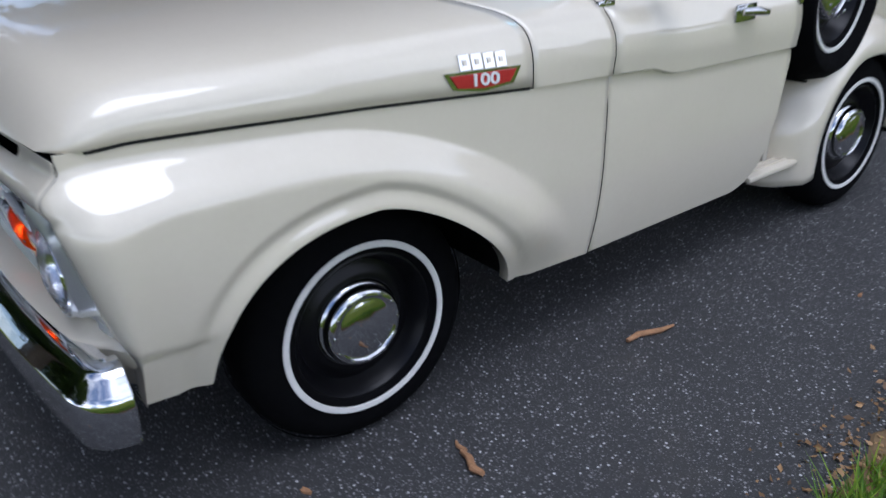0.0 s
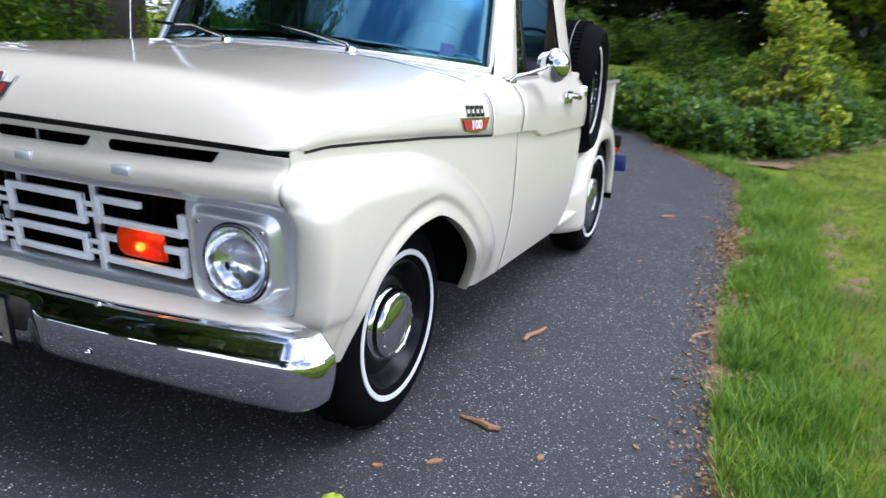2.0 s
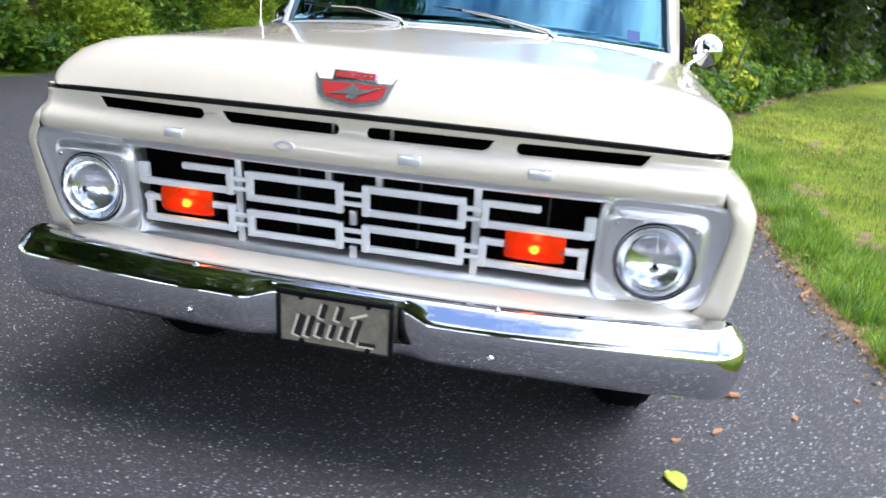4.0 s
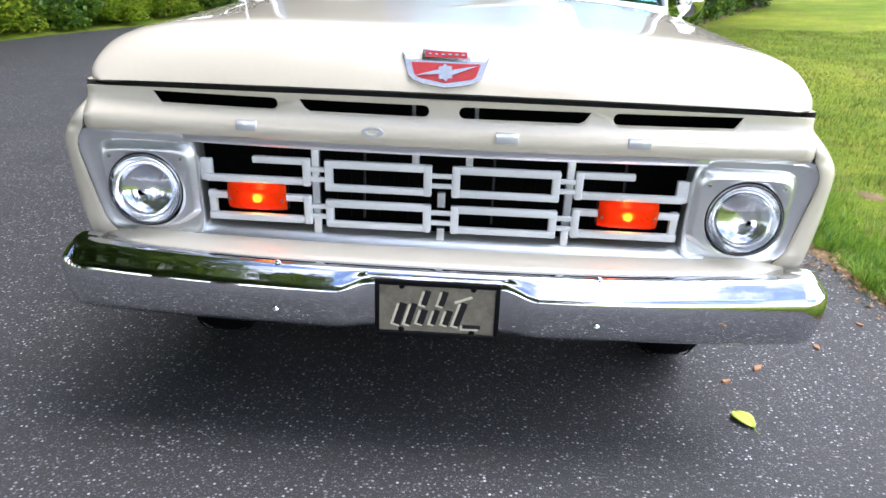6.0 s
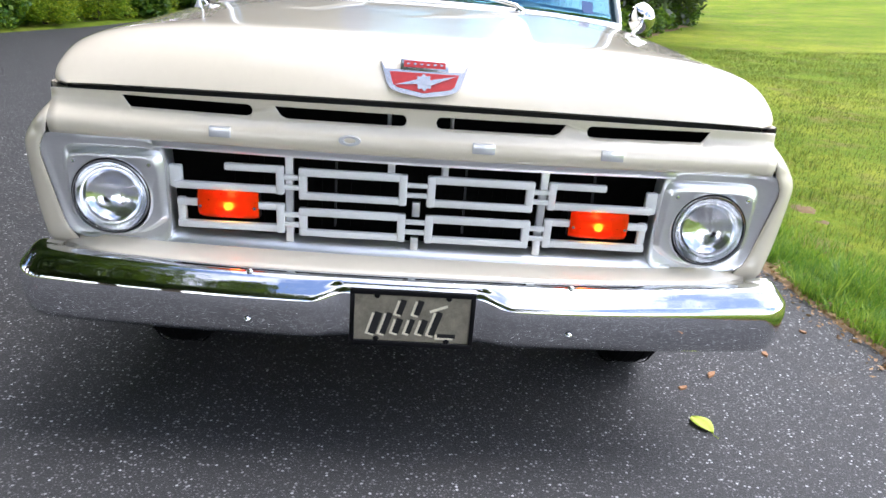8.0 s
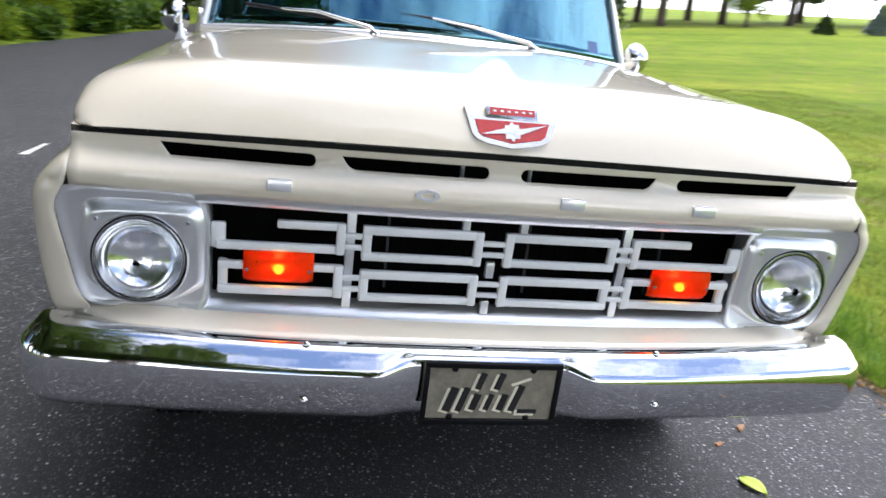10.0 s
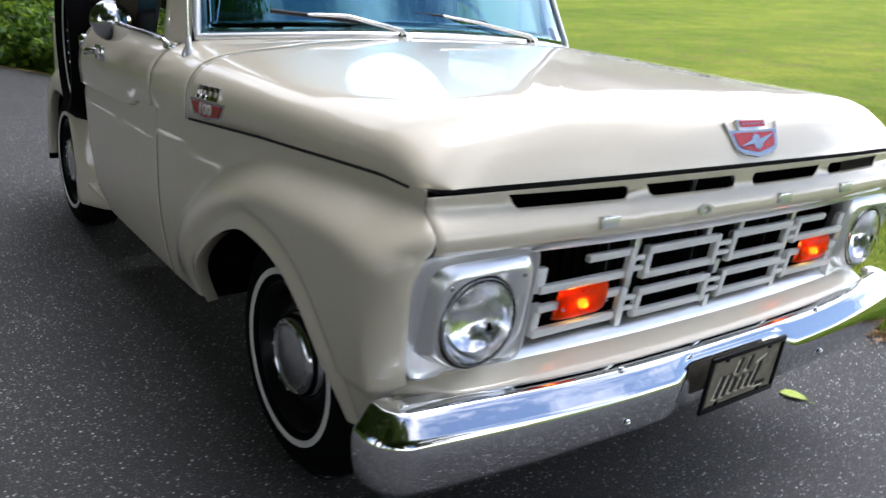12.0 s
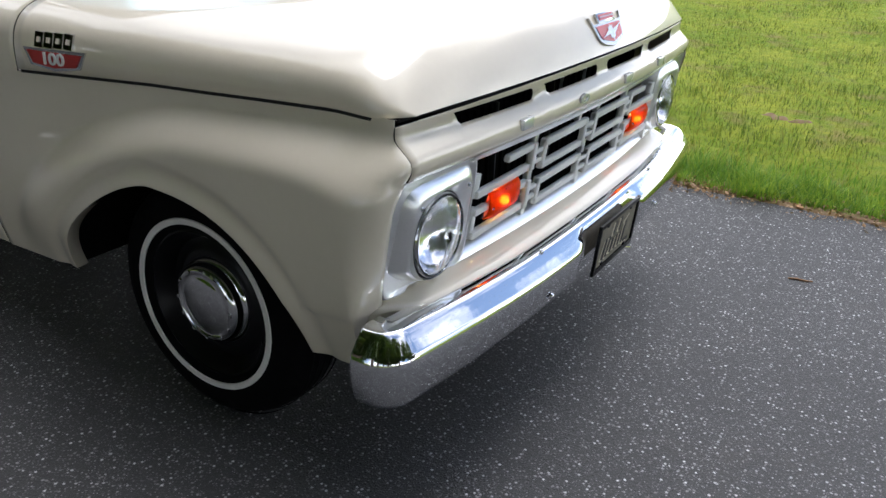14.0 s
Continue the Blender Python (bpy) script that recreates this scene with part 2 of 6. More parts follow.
# wide tone range of hedge and broad leaves paints sun flecks and dark gaps
LEAF_A = leaf_mat("dappled_hedge_leaves", (0.006, 0.032, 0.003), (0.045, 0.14, 0.008), (0.38, 0.50, 0.028), 0.4, 2.1, 0.68)
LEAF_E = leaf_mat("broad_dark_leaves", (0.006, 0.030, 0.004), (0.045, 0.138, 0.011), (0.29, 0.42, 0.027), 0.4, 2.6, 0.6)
# sunlight on foliage is put into these two yellow leaf colours
LEAF_B = leaf_mat("sun_tinted_leaves", (0.05, 0.14, 0.006), (0.24, 0.36, 0.012), (0.68, 0.66, 0.04), 0.5, 1.6, 0.6)
LEAF_Y = leaf_mat("sun_painted_yellow_leaves", (0.03, 0.085, 0.005), (0.22, 0.31, 0.012), (0.86, 0.78, 0.06), 0.5, 1.9, 0.45)
# near-black tones put forest shade into the leaves' own colour
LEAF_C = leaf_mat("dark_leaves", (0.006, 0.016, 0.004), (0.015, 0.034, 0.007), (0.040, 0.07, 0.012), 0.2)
LEAF_D = leaf_mat("blue_needles", (0.07, 0.10, 0.09), (0.16, 0.21, 0.20), (0.30, 0.36, 0.35), 0.15)
# darker copy of the leaf tones: the canopy's shade is in its colour
LEAF_F = leaf_mat("shaded_canopy_leaves", (0.008, 0.020, 0.004), (0.022, 0.050, 0.008), (0.075, 0.125, 0.018), 0.22)
BARK = simple("tree_bark", (0.10, 0.075, 0.055), 0.9, var=0.4, scale=8, bump=0.8, bscale=30)
BLADE_TALL = leaf_mat("verge_blades", (0.034, 0.105, 0.008), (0.135, 0.275, 0.016), (0.38, 0.46, 0.045), 0.35, 2.2, 0.55)
LITTER = leaf_mat("leaf_litter", (0.10, 0.05, 0.02), (0.24, 0.13, 0.05), (0.42, 0.25, 0.11), 0.1)


# ==== mesh helpers ====
def part(name, bm, material, parent=None, label="", smooth=True):
    """Links a bmesh as one mesh object, under a thing or a part."""
    bmesh.ops.remove_doubles(bm, verts=bm.verts, dist=0.00005)
    bmesh.ops.recalc_face_normals(bm, faces=bm.faces)
    me = bpy.data.meshes.new(name)
    bm.to_mesh(me)
    bm.free()
    me.materials.append(material)
    if smooth:
        me.polygons.foreach_set("use_smooth", [True] * len(me.polygons))
        me.set_sharp_from_angle(angle=radians(38))
    ob = new(name, me)
    if parent:
        ob.parent = parent
    if label:
        tagged(ob, label)
    return ob


def thicken(ob, t, offset=0.0, rim=None):
    m = ob.modifiers.new("thickness", "SOLIDIFY")
    m.thickness, m.offset = t, offset
    if rim:
        ob.data.materials.append(rim)
        m.material_offset_rim = 1
    return ob


def sheet(rows, bm=None, wrap=False):
    """Quads through rows of points."""
    bm = bm or bmesh.new()
    made = [[bm.verts.new(p) for p in row] for row in rows]
    for a, b in zip(made, made[1:]):
        n = len(a)
        for i in range(n if wrap else n - 1):
            j = (i + 1) % n
            quad = [a[i], a[j], b[j], b[i]]
            if len({tuple(round(c, 6) for c in v.co) for v in quad}) >= 3:
                try:
                    bm.faces.new(quad)
                except ValueError:
                    pass
    return bm


def lathe(profile, n=48, at=(0, 0, 0), side=1.0, bm=None, closed=False):
    """Turns (radius, outward) pairs about an axis along y through at."""
    rows = []
    for r, o in profile:
        rows.append([(at[0] + r * math.cos(2 * math.pi * k / n), at[1] + side * o, at[2] + r * math.sin(2 * math.pi * k / n)) for k in range(n)])
    if closed:
        rows.append(rows[0])
    return sheet(rows, bm, True)


def block(lo, hi, bevel=0.0, bm=None, m=None):
    bm = bm or bmesh.new()
    size = [h - l for l, h in zip(lo, hi)]
    mid = [(h + l) / 2 for l, h in zip(lo, hi)]
    mm = Matrix.Translation(mid) @ Matrix.Diagonal((*size, 1))
    made = bmesh.ops.create_cube(bm, size=1, matrix=(m @ mm) if m else mm)
    if bevel:
        edges = list({e for v in made["verts"] for e in v.link_edges})
        bmesh.ops.bevel(bm, geom=edges, offset=bevel, segments=2, affect="EDGES", profile=0.5)
    return bm


def tube(points, radius, n=10, bm=None, cap=True):
    """A round bar through points; radius may be a list."""
    pts = [Vector(p) for p in points]
    rad = radius if isinstance(radius, (list, tuple)) else [radius] * len(pts)
    rows = []
    for i, p in enumerate(pts):
        d = (pts[min(i + 1, len(pts) - 1)] - pts[max(i - 1, 0)]).normalized()
        a = d.cross(Vector((0.03, 0.02, 1.0))).normalized() if abs(d.z) < 0.95 else d.cross(Vector((1, 0, 0))).normalized()
        b = d.cross(a)
        rows.append([p + rad[i] * (math.cos(2 * math.pi * k / n) * a + math.sin(2 * math.pi * k / n) * b) for k in range(n)])
    bm = sheet(rows, bm, True)
    if cap:
        bm.verts.ensure_lookup_table()
        base = len(bm.verts) - n * len(rows)
        for k in (0, len(rows) - 1):
            try:
                bm.faces.new([bm.verts[base + k * n + i] for i in range(n)])
            except ValueError:
                pass
    return bm


def smooth(a, b, t):
    t = max(0.0, min(1.0, (t - a) / (b - a)))
    return t * t * (3 - 2 * t)


def lerp(points, t):
    """Piecewise straight line through (t, value) pairs."""
    if t <= points[0][0]:
        return points[0][1]
    for (a, va), (b, vb) in zip(points, points[1:]):
        if t <= b:
            return va + (vb - va) * (t - a) / (b - a)
    return points[-1][1]


def span(a, b, n):
    return [a + (b - a) * i / (n - 1) for i in range(n)]


def prism(outline, x0, x1, bm=None):
    """An outline in (y, z), drawn out along x."""
    bm = bm or bmesh.new()
    a = [bm.verts.new((x0, y, z)) for y, z in outline]
    b = [bm.verts.new((x1, y, z)) for y, z in outline]
    bm.faces.new(a)
    bm.faces.new(b[::-1])
    for i in range(len(a)):
        j = (i + 1) % len(a)
        bm.faces.new([a[i], a[j], b[j], b[i]])
    return bm


def lettering(name, text, size, m, material, parent, depth=0.002, shear=0.0, offset=0.0, stretch=1.0):
    """Raised letters from the built-in font, as a mesh."""
    cu = bpy.data.curves.new(name, "FONT")
    cu.body, cu.size, cu.extrude, cu.shear, cu.offset = text, size, depth, shear, offset
    cu.align_x, cu.align_y = "CENTER", "CENTER"
    cu.resolution_u = 4
    ob = bpy.data.objects.new("letters", cu)
    scene.collection.objects.link(ob)
    me = bpy.data.meshes.new_from_object(ob.evaluated_get(bpy.context.evaluated_depsgraph_get()))
    bpy.data.objects.remove(ob)
    me.transform(m @ Matrix.Diagonal((stretch, 1, 1, 1)))
    me.materials.clear()
    me.materials.append(material)
    out = new(name, me)
    out.parent = parent
    return out

# ==== the pickup truck: x runs rearward, y to its right-hand side ====
truck = tagged(new("pickup_truck"), "cream 1960s pickup truck with side-mounted spare wheels on asphalt", "truck")


def turned(profile, at, axis="y", side=1.0, n=48):
    """Turns (radius, outward) pairs about an axis along y or x through at."""
    bm = lathe(profile, n, (0, 0, 0), side)
    if axis == "x":
        bm.transform(Matrix.Rotation(radians(-90), 4, "Z"))
    bm.transform(Matrix.Translation(at))
    return bm


def shut_z(x):
    """Height of the line along the side at which hood and fender meet."""
    return lerp([(0.07, 1.0), (0.2, 0.983), (0.47, 0.971), (0.8, 0.953), (1.31, 0.914)], x)


def crease_z(x):
    """The line along cab and door under which the side steps in."""
    return lerp([(1.31, 0.914), (1.6, 0.902), (1.72, 0.894), (1.81, 0.889), (1.87, 0.863), (1.96, 0.858), (2.66, 0.842)], x)


def bow(y):
    """How far the front runs back towards its ends."""
    return 0.055 * (abs(y) / 0.9) ** 2.2


HOOD_W = [(0.0, 0.912), (0.15, 0.926), (0.5, 0.943), (1.4, 0.960)]


def hood_point(s, a):
    """s: metres behind the lip; a: from one edge (0) over the crown (half a turn) to the other."""
    w = lerp(HOOD_W, s) - 0.05 * max(0.0, 1 - s / 0.07) ** 2.5
    c, d = math.cos(a), math.sin(a)
    n = lerp([(0.0, 3.2), (0.6, 3.4), (1.0, 3.5)], s)
    y = w * math.copysign(abs(c) ** (2 / n), c)
    crown = 1.0 + 0.135 * (1 - (1 - min(s / 0.25, 1)) ** 4) + 0.035 * s / 1.2
    edge = shut_z(0.142 + 1.163 * s / 1.24) + 0.005
    z = edge + (crown - edge) * abs(d) ** (2 / n)
    z -= 0.012 * (abs(y) / w) ** 2 * smooth(0.2, 0.6, s) * (1 - (abs(y) / w) ** 6)
    z -= 0.015 * (abs(y) / 0.9) ** 2 * max(0.0, 1 - s / 0.15)
    back = 1.305 - 0.13 * smooth(0.93, 0.70, abs(y))
    x0 = 0.068 + bow(y) * 1.35
    return (x0 + (back - x0) * s / 1.24, y, z)


def build_hood():
    ss = [0, 0.004, 0.01, 0.02, 0.032, 0.045, 0.06, 0.08, 0.105, 0.135, 0.17, 0.21, 0.25, 0.32, 0.42, 0.55, 0.7, 0.85, 1.0, 1.12, 1.2, 1.24]
    aa = [math.pi * (0.5 - 0.5 * math.copysign(abs(t) ** 1.0, t)) for t in span(1, -1, 89)]
    rows = [[hood_point(s, a) for a in aa] for s in ss]
    # the lip turns under
    under = [(x + 0.02, y * 0.985, z - 0.006) for x, y, z in rows[0]]
    thicken(part("hood", sheet([under] + rows), PAINT, truck), 0.003, rim=SEAM)
    # added black strips paint the shade inside the gaps round the hood
    for s in (1, -1):
        edge = [hood_point(t, 0.0 if s > 0 else math.pi) for t in span(0.02, 1.235, 40)]
        part("hood_seal", sheet([[(x, y - s * 0.016, z + 0.02) for x, y, z in edge], [(x, y - s * 0.0035, z + 0.001) for x, y, z in edge], [(x, y - s * 0.0035, z - 0.009) for x, y, z in edge], [(x, y - s * 0.02, z - 0.012) for x, y, z in edge]]), SEAM, truck, "dark strip standing in for the shaded gap under the hood edge")
    lip = [(0.108 + bow(y) * 1.2, y, 1.015) for y in span(-0.88, 0.88, 30)]
    part("hood_seal", sheet([lip, [(x, y, z - 0.05) for x, y, z in lip]]), SEAM, truck, "dark strip standing in for the shaded gap under the hood edge")


# ---- fenders ----
ARCH_X, ARCH_Z, ARCH_B = 0.79, 0.345, 0.384


def arch_shape(x):
    """Half-width and roundness of the opening ahead of and behind its top."""
    return (0.430, 2.4) if x < ARCH_X else (0.474, 1.45)


def rho(x, z):
    """Distance from the wheel arch's centre: 1 at its opening."""
    a, p = arch_shape(x)
    return ((abs(x - ARCH_X) / a) ** p + (max(0.0, z - ARCH_Z) / ARCH_B) ** p) ** (1 / p)


def arch_z(x):
    a, p = arch_shape(x)
    d = abs(x - ARCH_X) / a
    return ARCH_Z + ARCH_B * (1 - d ** p) ** (1 / p) if d < 1 else None


def base_y(z):
    return 0.950 - 0.045 * (max(0.0, 0.66 - z) / 0.34) ** 2


SWELL_X, SWELL_A = 0.62, 0.91


def swell_in(x, z):
    """How far, in metres, a point lies inside the outer edge of the fender's swell."""
    top = lerp([(0.1, 0.955), (0.3, 0.948), (0.45, 0.941), (0.62, 0.930), (0.8, 0.930)], x) - ARCH_Z
    r = (max(0.0, x - SWELL_X) / SWELL_A) ** 1.65 + (max(0.0, z - ARCH_Z) / top) ** 1.65
    return (1 - r ** (1 / 1.65)) * 0.585


def side_y(x, z):
    """Half-width of the front clip's side."""
    r = rho(x, z)
    under = lerp(HOOD_W, (x - 0.142) * 1.066) if x < 1.31 else 0.957
    flat = min(under - 0.007, base_y(z))
    k = smooth(0.22, 0.62, x)
    ahead = 1.006 - 0.45 * max(0.0, 0.80 - z) ** 2
    behind = base_y(z) + 0.050 * smooth(0.30, 0.56, z)
    u = max(0.0, min(1.0, swell_in(x, z) / (0.105 + 0.035 * smooth(0.34, 0.16, x)))) ** 0.75
    y = flat + (ahead + (behind - ahead) * k - flat) * u * u * (3 - 2 * u)
    # soft ledge ahead of the wheel
    ledge = lerp([(0.12, 0.585), (0.22, 0.560), (0.36, 0.545)], x)
    y -= 0.009 * smooth(ledge + 0.004, ledge - 0.026, z) * smooth(0.42, 0.33, x)
    # flange round the opening, with a soft crease above it
    rc = 1.125
    y -= 0.009 * (1 - smooth(rc - 0.02, rc + 0.06, r))
    y += 0.009 * (1 - smooth(1.0, rc - 0.01, r))
    return y


def clip_bottom(x):
    a = arch_z(x)
    if x < 0.5:
        low = lerp([(0.12, 0.425), (0.22, 0.412), (0.34, 0.402), (0.36, 0.400)], x)
        return max(a, low) if a is not None else low
    if a is not None:
        return a
    return lerp([(1.264, 0.345), (1.65, 0.322)], x)


def plate_x(z, y=0.945):
    """The front that carries the lamps leans back towards its foot, most at its outer end."""
    k = max(0.0, min(1.0, (y - 0.63) / 0.315))
    return 0.125 + 0.012 * k + (0.11 + 0.123 * k) * (0.80 - z)


def front_edge_y(z):
    return lerp([(0.36, 0.885), (0.565, 0.893), (0.59, 0.908), (0.62, 0.918), (0.80, 0.944), (0.825, 0.941), (0.846, 0.931), (0.866, 0.919), (0.89, 0.911), (0.93, 0.906), (1.0, 0.912)], z)


def build_fender(s):
    cols = []
    zs = span(0, 1, 60)
    for c in span(0, 1, 9)[:-1]:
        top, low = shut_z(0.2) - 0.003, 0.40
        col = []
        for t in zs:
            z = low + (top - low) * t
            ys, ye = side_y(0.215, z), front_edge_y(z)
            k = math.sin(c * math.pi / 2)
            x0 = plate_x(max(z, 0.58)) - 0.004 + 0.03 * smooth(0.60, 0.50, z)
            x0 += (nose_x(0.91, z) - x0) * smooth(0.835, 0.872, z)
            x = x0 + (0.215 - x0) * (1 - math.cos(c * math.pi / 2))
            col.append((x, s * (ye + (ys - ye) * k), z))
        cols.append(col)
    xs = sorted(set(span(0.215, 0.3595, 10) + span(0.3602, 0.375, 8) + span(0.38, 0.50, 16) + span(0.5, 1.1, 36) + span(1.1, 1.2635, 22) + span(1.2645, 1.610, 22)))
    for x in xs:
        low, top = clip_bottom(x), (shut_z(x) if x < 1.31 else crease_z(x)) - 0.003
        cols.append([(x, s * side_y(x, low + (top - low) * t), low + (top - low) * t) for t in zs])
    # rolled lip inside the opening and along the bottom
    for k, col in enumerate(cols):
        x, y, z = col[0]
        col.insert(0, (x, y - s * 0.035, z + 0.004))
        x, y, z = col[-1]
        col.append((x + (0.02 if k < 8 else 0), y - s * 0.05, z - 0.012))
    thicken(part("front_fender", sheet(cols), PAINT, truck), 0.003, rim=SEAM)
    # dark housing inside the arch
    rows = []
    for a in span(2, 178, 30):
        c, d = math.cos(radians(a)), math.sin(radians(a))
        r = 0.47 + 0.02 * abs(c)
        if c < -0.6:
            r *= 0.90
            d = max(d, 0.22)
        rows.append([(ARCH_X + r * c * 0.98, s * 0.915, 0.34 + r * d * 0.86), (ARCH_X + r * c * 0.98, s * 0.50, 0.34 + r * d * 0.86), (ARCH_X, s * 0.49, 0.36)])
    part("wheel_housing", sheet(rows), UNDER, truck, "black wheel housing")


# ---- nose panel with four air slots ----
SLOTS = [(0.732, 0.412), (0.358, 0.036), (-0.036, -0.358), (-0.412, -0.732)]
SLOT_LO, SLOT_HI = 0.935, 0.963


def slot_at(y):
    """Lower and upper edge of the slot at y, which meet outside the slots."""
    mid = (SLOT_LO + SLOT_HI) / 2
    ay = abs(y)
    for outer, inner in ((0.732, 0.412), (0.358, 0.036)):
        if inner <= ay <= outer:
            hi, lo = SLOT_HI, SLOT_LO
            if ay > outer - 0.019:
                lo = SLOT_HI - (SLOT_HI - SLOT_LO) * (outer - ay) / 0.019
            r = 0.014
            if ay < inner + r:
                k = math.sqrt(max(0.0, 1 - (1 - (ay - inner) / r) ** 2))
                lo, hi = mid - (mid - SLOT_LO) * k, mid + (SLOT_HI - mid) * k
            return lo, hi
    return mid, mid


def nose_x(y, z):
    """The nose panel: under the hood's lip it runs forward to the grille."""
    k = smooth(0.945, 0.895, z)
    return 0.097 - 0.026 * k + bow(y) * (1 - 0.26 * k) + 0.010 * smooth(0.880, 0.862, z)


def build_nose():
    ys = sorted(set([round(v, 4) for a, b in SLOTS for v in ([a, b] + span(b, a, 24) + [math.copysign(0.71, a), math.copysign(min(abs(a), abs(b)) + 0.003, a), math.copysign(min(abs(a), abs(b)) + 0.007, a), math.copysign(min(abs(a), abs(b)) + 0.014, a)])] + span(-0.911, -0.74, 8) + span(0.74, 0.911, 8) + span(-0.035, 0.035, 5)))
    low, high = [], []
    for y in ys:
        lo, hi = slot_at(y)
        low.append([(nose_x(y, z), y, z) for z in span(0.862, lo, 10)])
        high.append([(nose_x(y, z), y, z) for z in span(hi, 0.979 - 0.012 * (y / 0.9) ** 2, 6)])
    bm = sheet(low)
    sheet(high, bm)
    thicken(part("nose_panel", bm, PAINT, truck, "cream panel with four air slots"), 0.004, rim=SEAM)
    for y in (0.08, -0.08):
        part("hood_latch_rod", tube([(0.18, y, 0.86), (0.17, y, 0.99)], 0.005), ALU, truck)
    # four raised marks along the panel, shapes alone
    for y, w in ((0.486, 0.052), (0.172, 0.056), (-0.156, 0.056), (-0.478, 0.056)):
        x = nose_x(y, 0.897)
        bm = bmesh.new()
        if y == 0.172:
            ring = [(0.5 * w * math.cos(a), 0.013 * math.sin(a)) for a in span(0, 2 * math.pi, 25)[:-1]]
            rows = [[(x - dx, y + k * p, 0.897 + k * q) for p, q in ring] for k, dx in ((1.0, 0.0), (0.96, 0.008), (0.55, 0.008), (0.5, 0.0))]
            bm = sheet(rows, None, True)
        else:
            block((x - 0.010, y - w / 2, 0.884), (x + 0.006, y + w / 2, 0.910), 0.003, bm)
        part("nose_mark", bm, BRIGHT, truck, "small chrome mark on the nose")
    # lower panel between grille and bumper
    rows = [[(0.118 + bow(y) + dx + 0.075 * smooth(0.80, 0.93, abs(y)), y, z) for y in span(-0.93, 0.93, 47)] for dx, z in ((0.014, 0.580), (0.004, 0.577), (-0.012, 0.570), (-0.034, 0.561), (-0.046, 0.555), (-0.052, 0.548), (-0.050, 0.538), (-0.03, 0.50), (0.03, 0.42))]
    thicken(part("lower_panel", sheet(rows), PAINT, truck), 0.003)
    part("radiator_support", block((0.30, -0.88, 0.42), (0.33, 0.88, 0.97)), UNDER, truck, "black radiator support behind the grille")
    for k in range(26):
        y = -0.5 + k * 0.04
        part("radiator_fin", block((0.292, y, 0.60), (0.30, y + 0.006, 0.86)), UNDER if k % 9 else VINYL, truck)


# ---- grille ----
def bar(pts, width, x, depth, bm):
    """Square bars along straight runs of (y, z)."""
    for (y0, z0), (y1, z1) in zip(pts, pts[1:]):
        h = width / 2 + 0.0015
        ya, yb, za, zb = min(y0, y1) - h, max(y0, y1) + h, min(z0, z1) - h, max(z0, z1) + h
        xm = x + bow((ya + yb) / 2)
        block((xm, ya, za), (xm + depth, yb, zb), 0.0045, bm)
    return bm


def lean_part(name, bm, *rest):
    """A part of the grille, which leans back towards its foot."""
    for v in bm.verts:
        v.co.x += 0.11 * (0.80 - v.co.z)
    return part(name, bm, *rest)


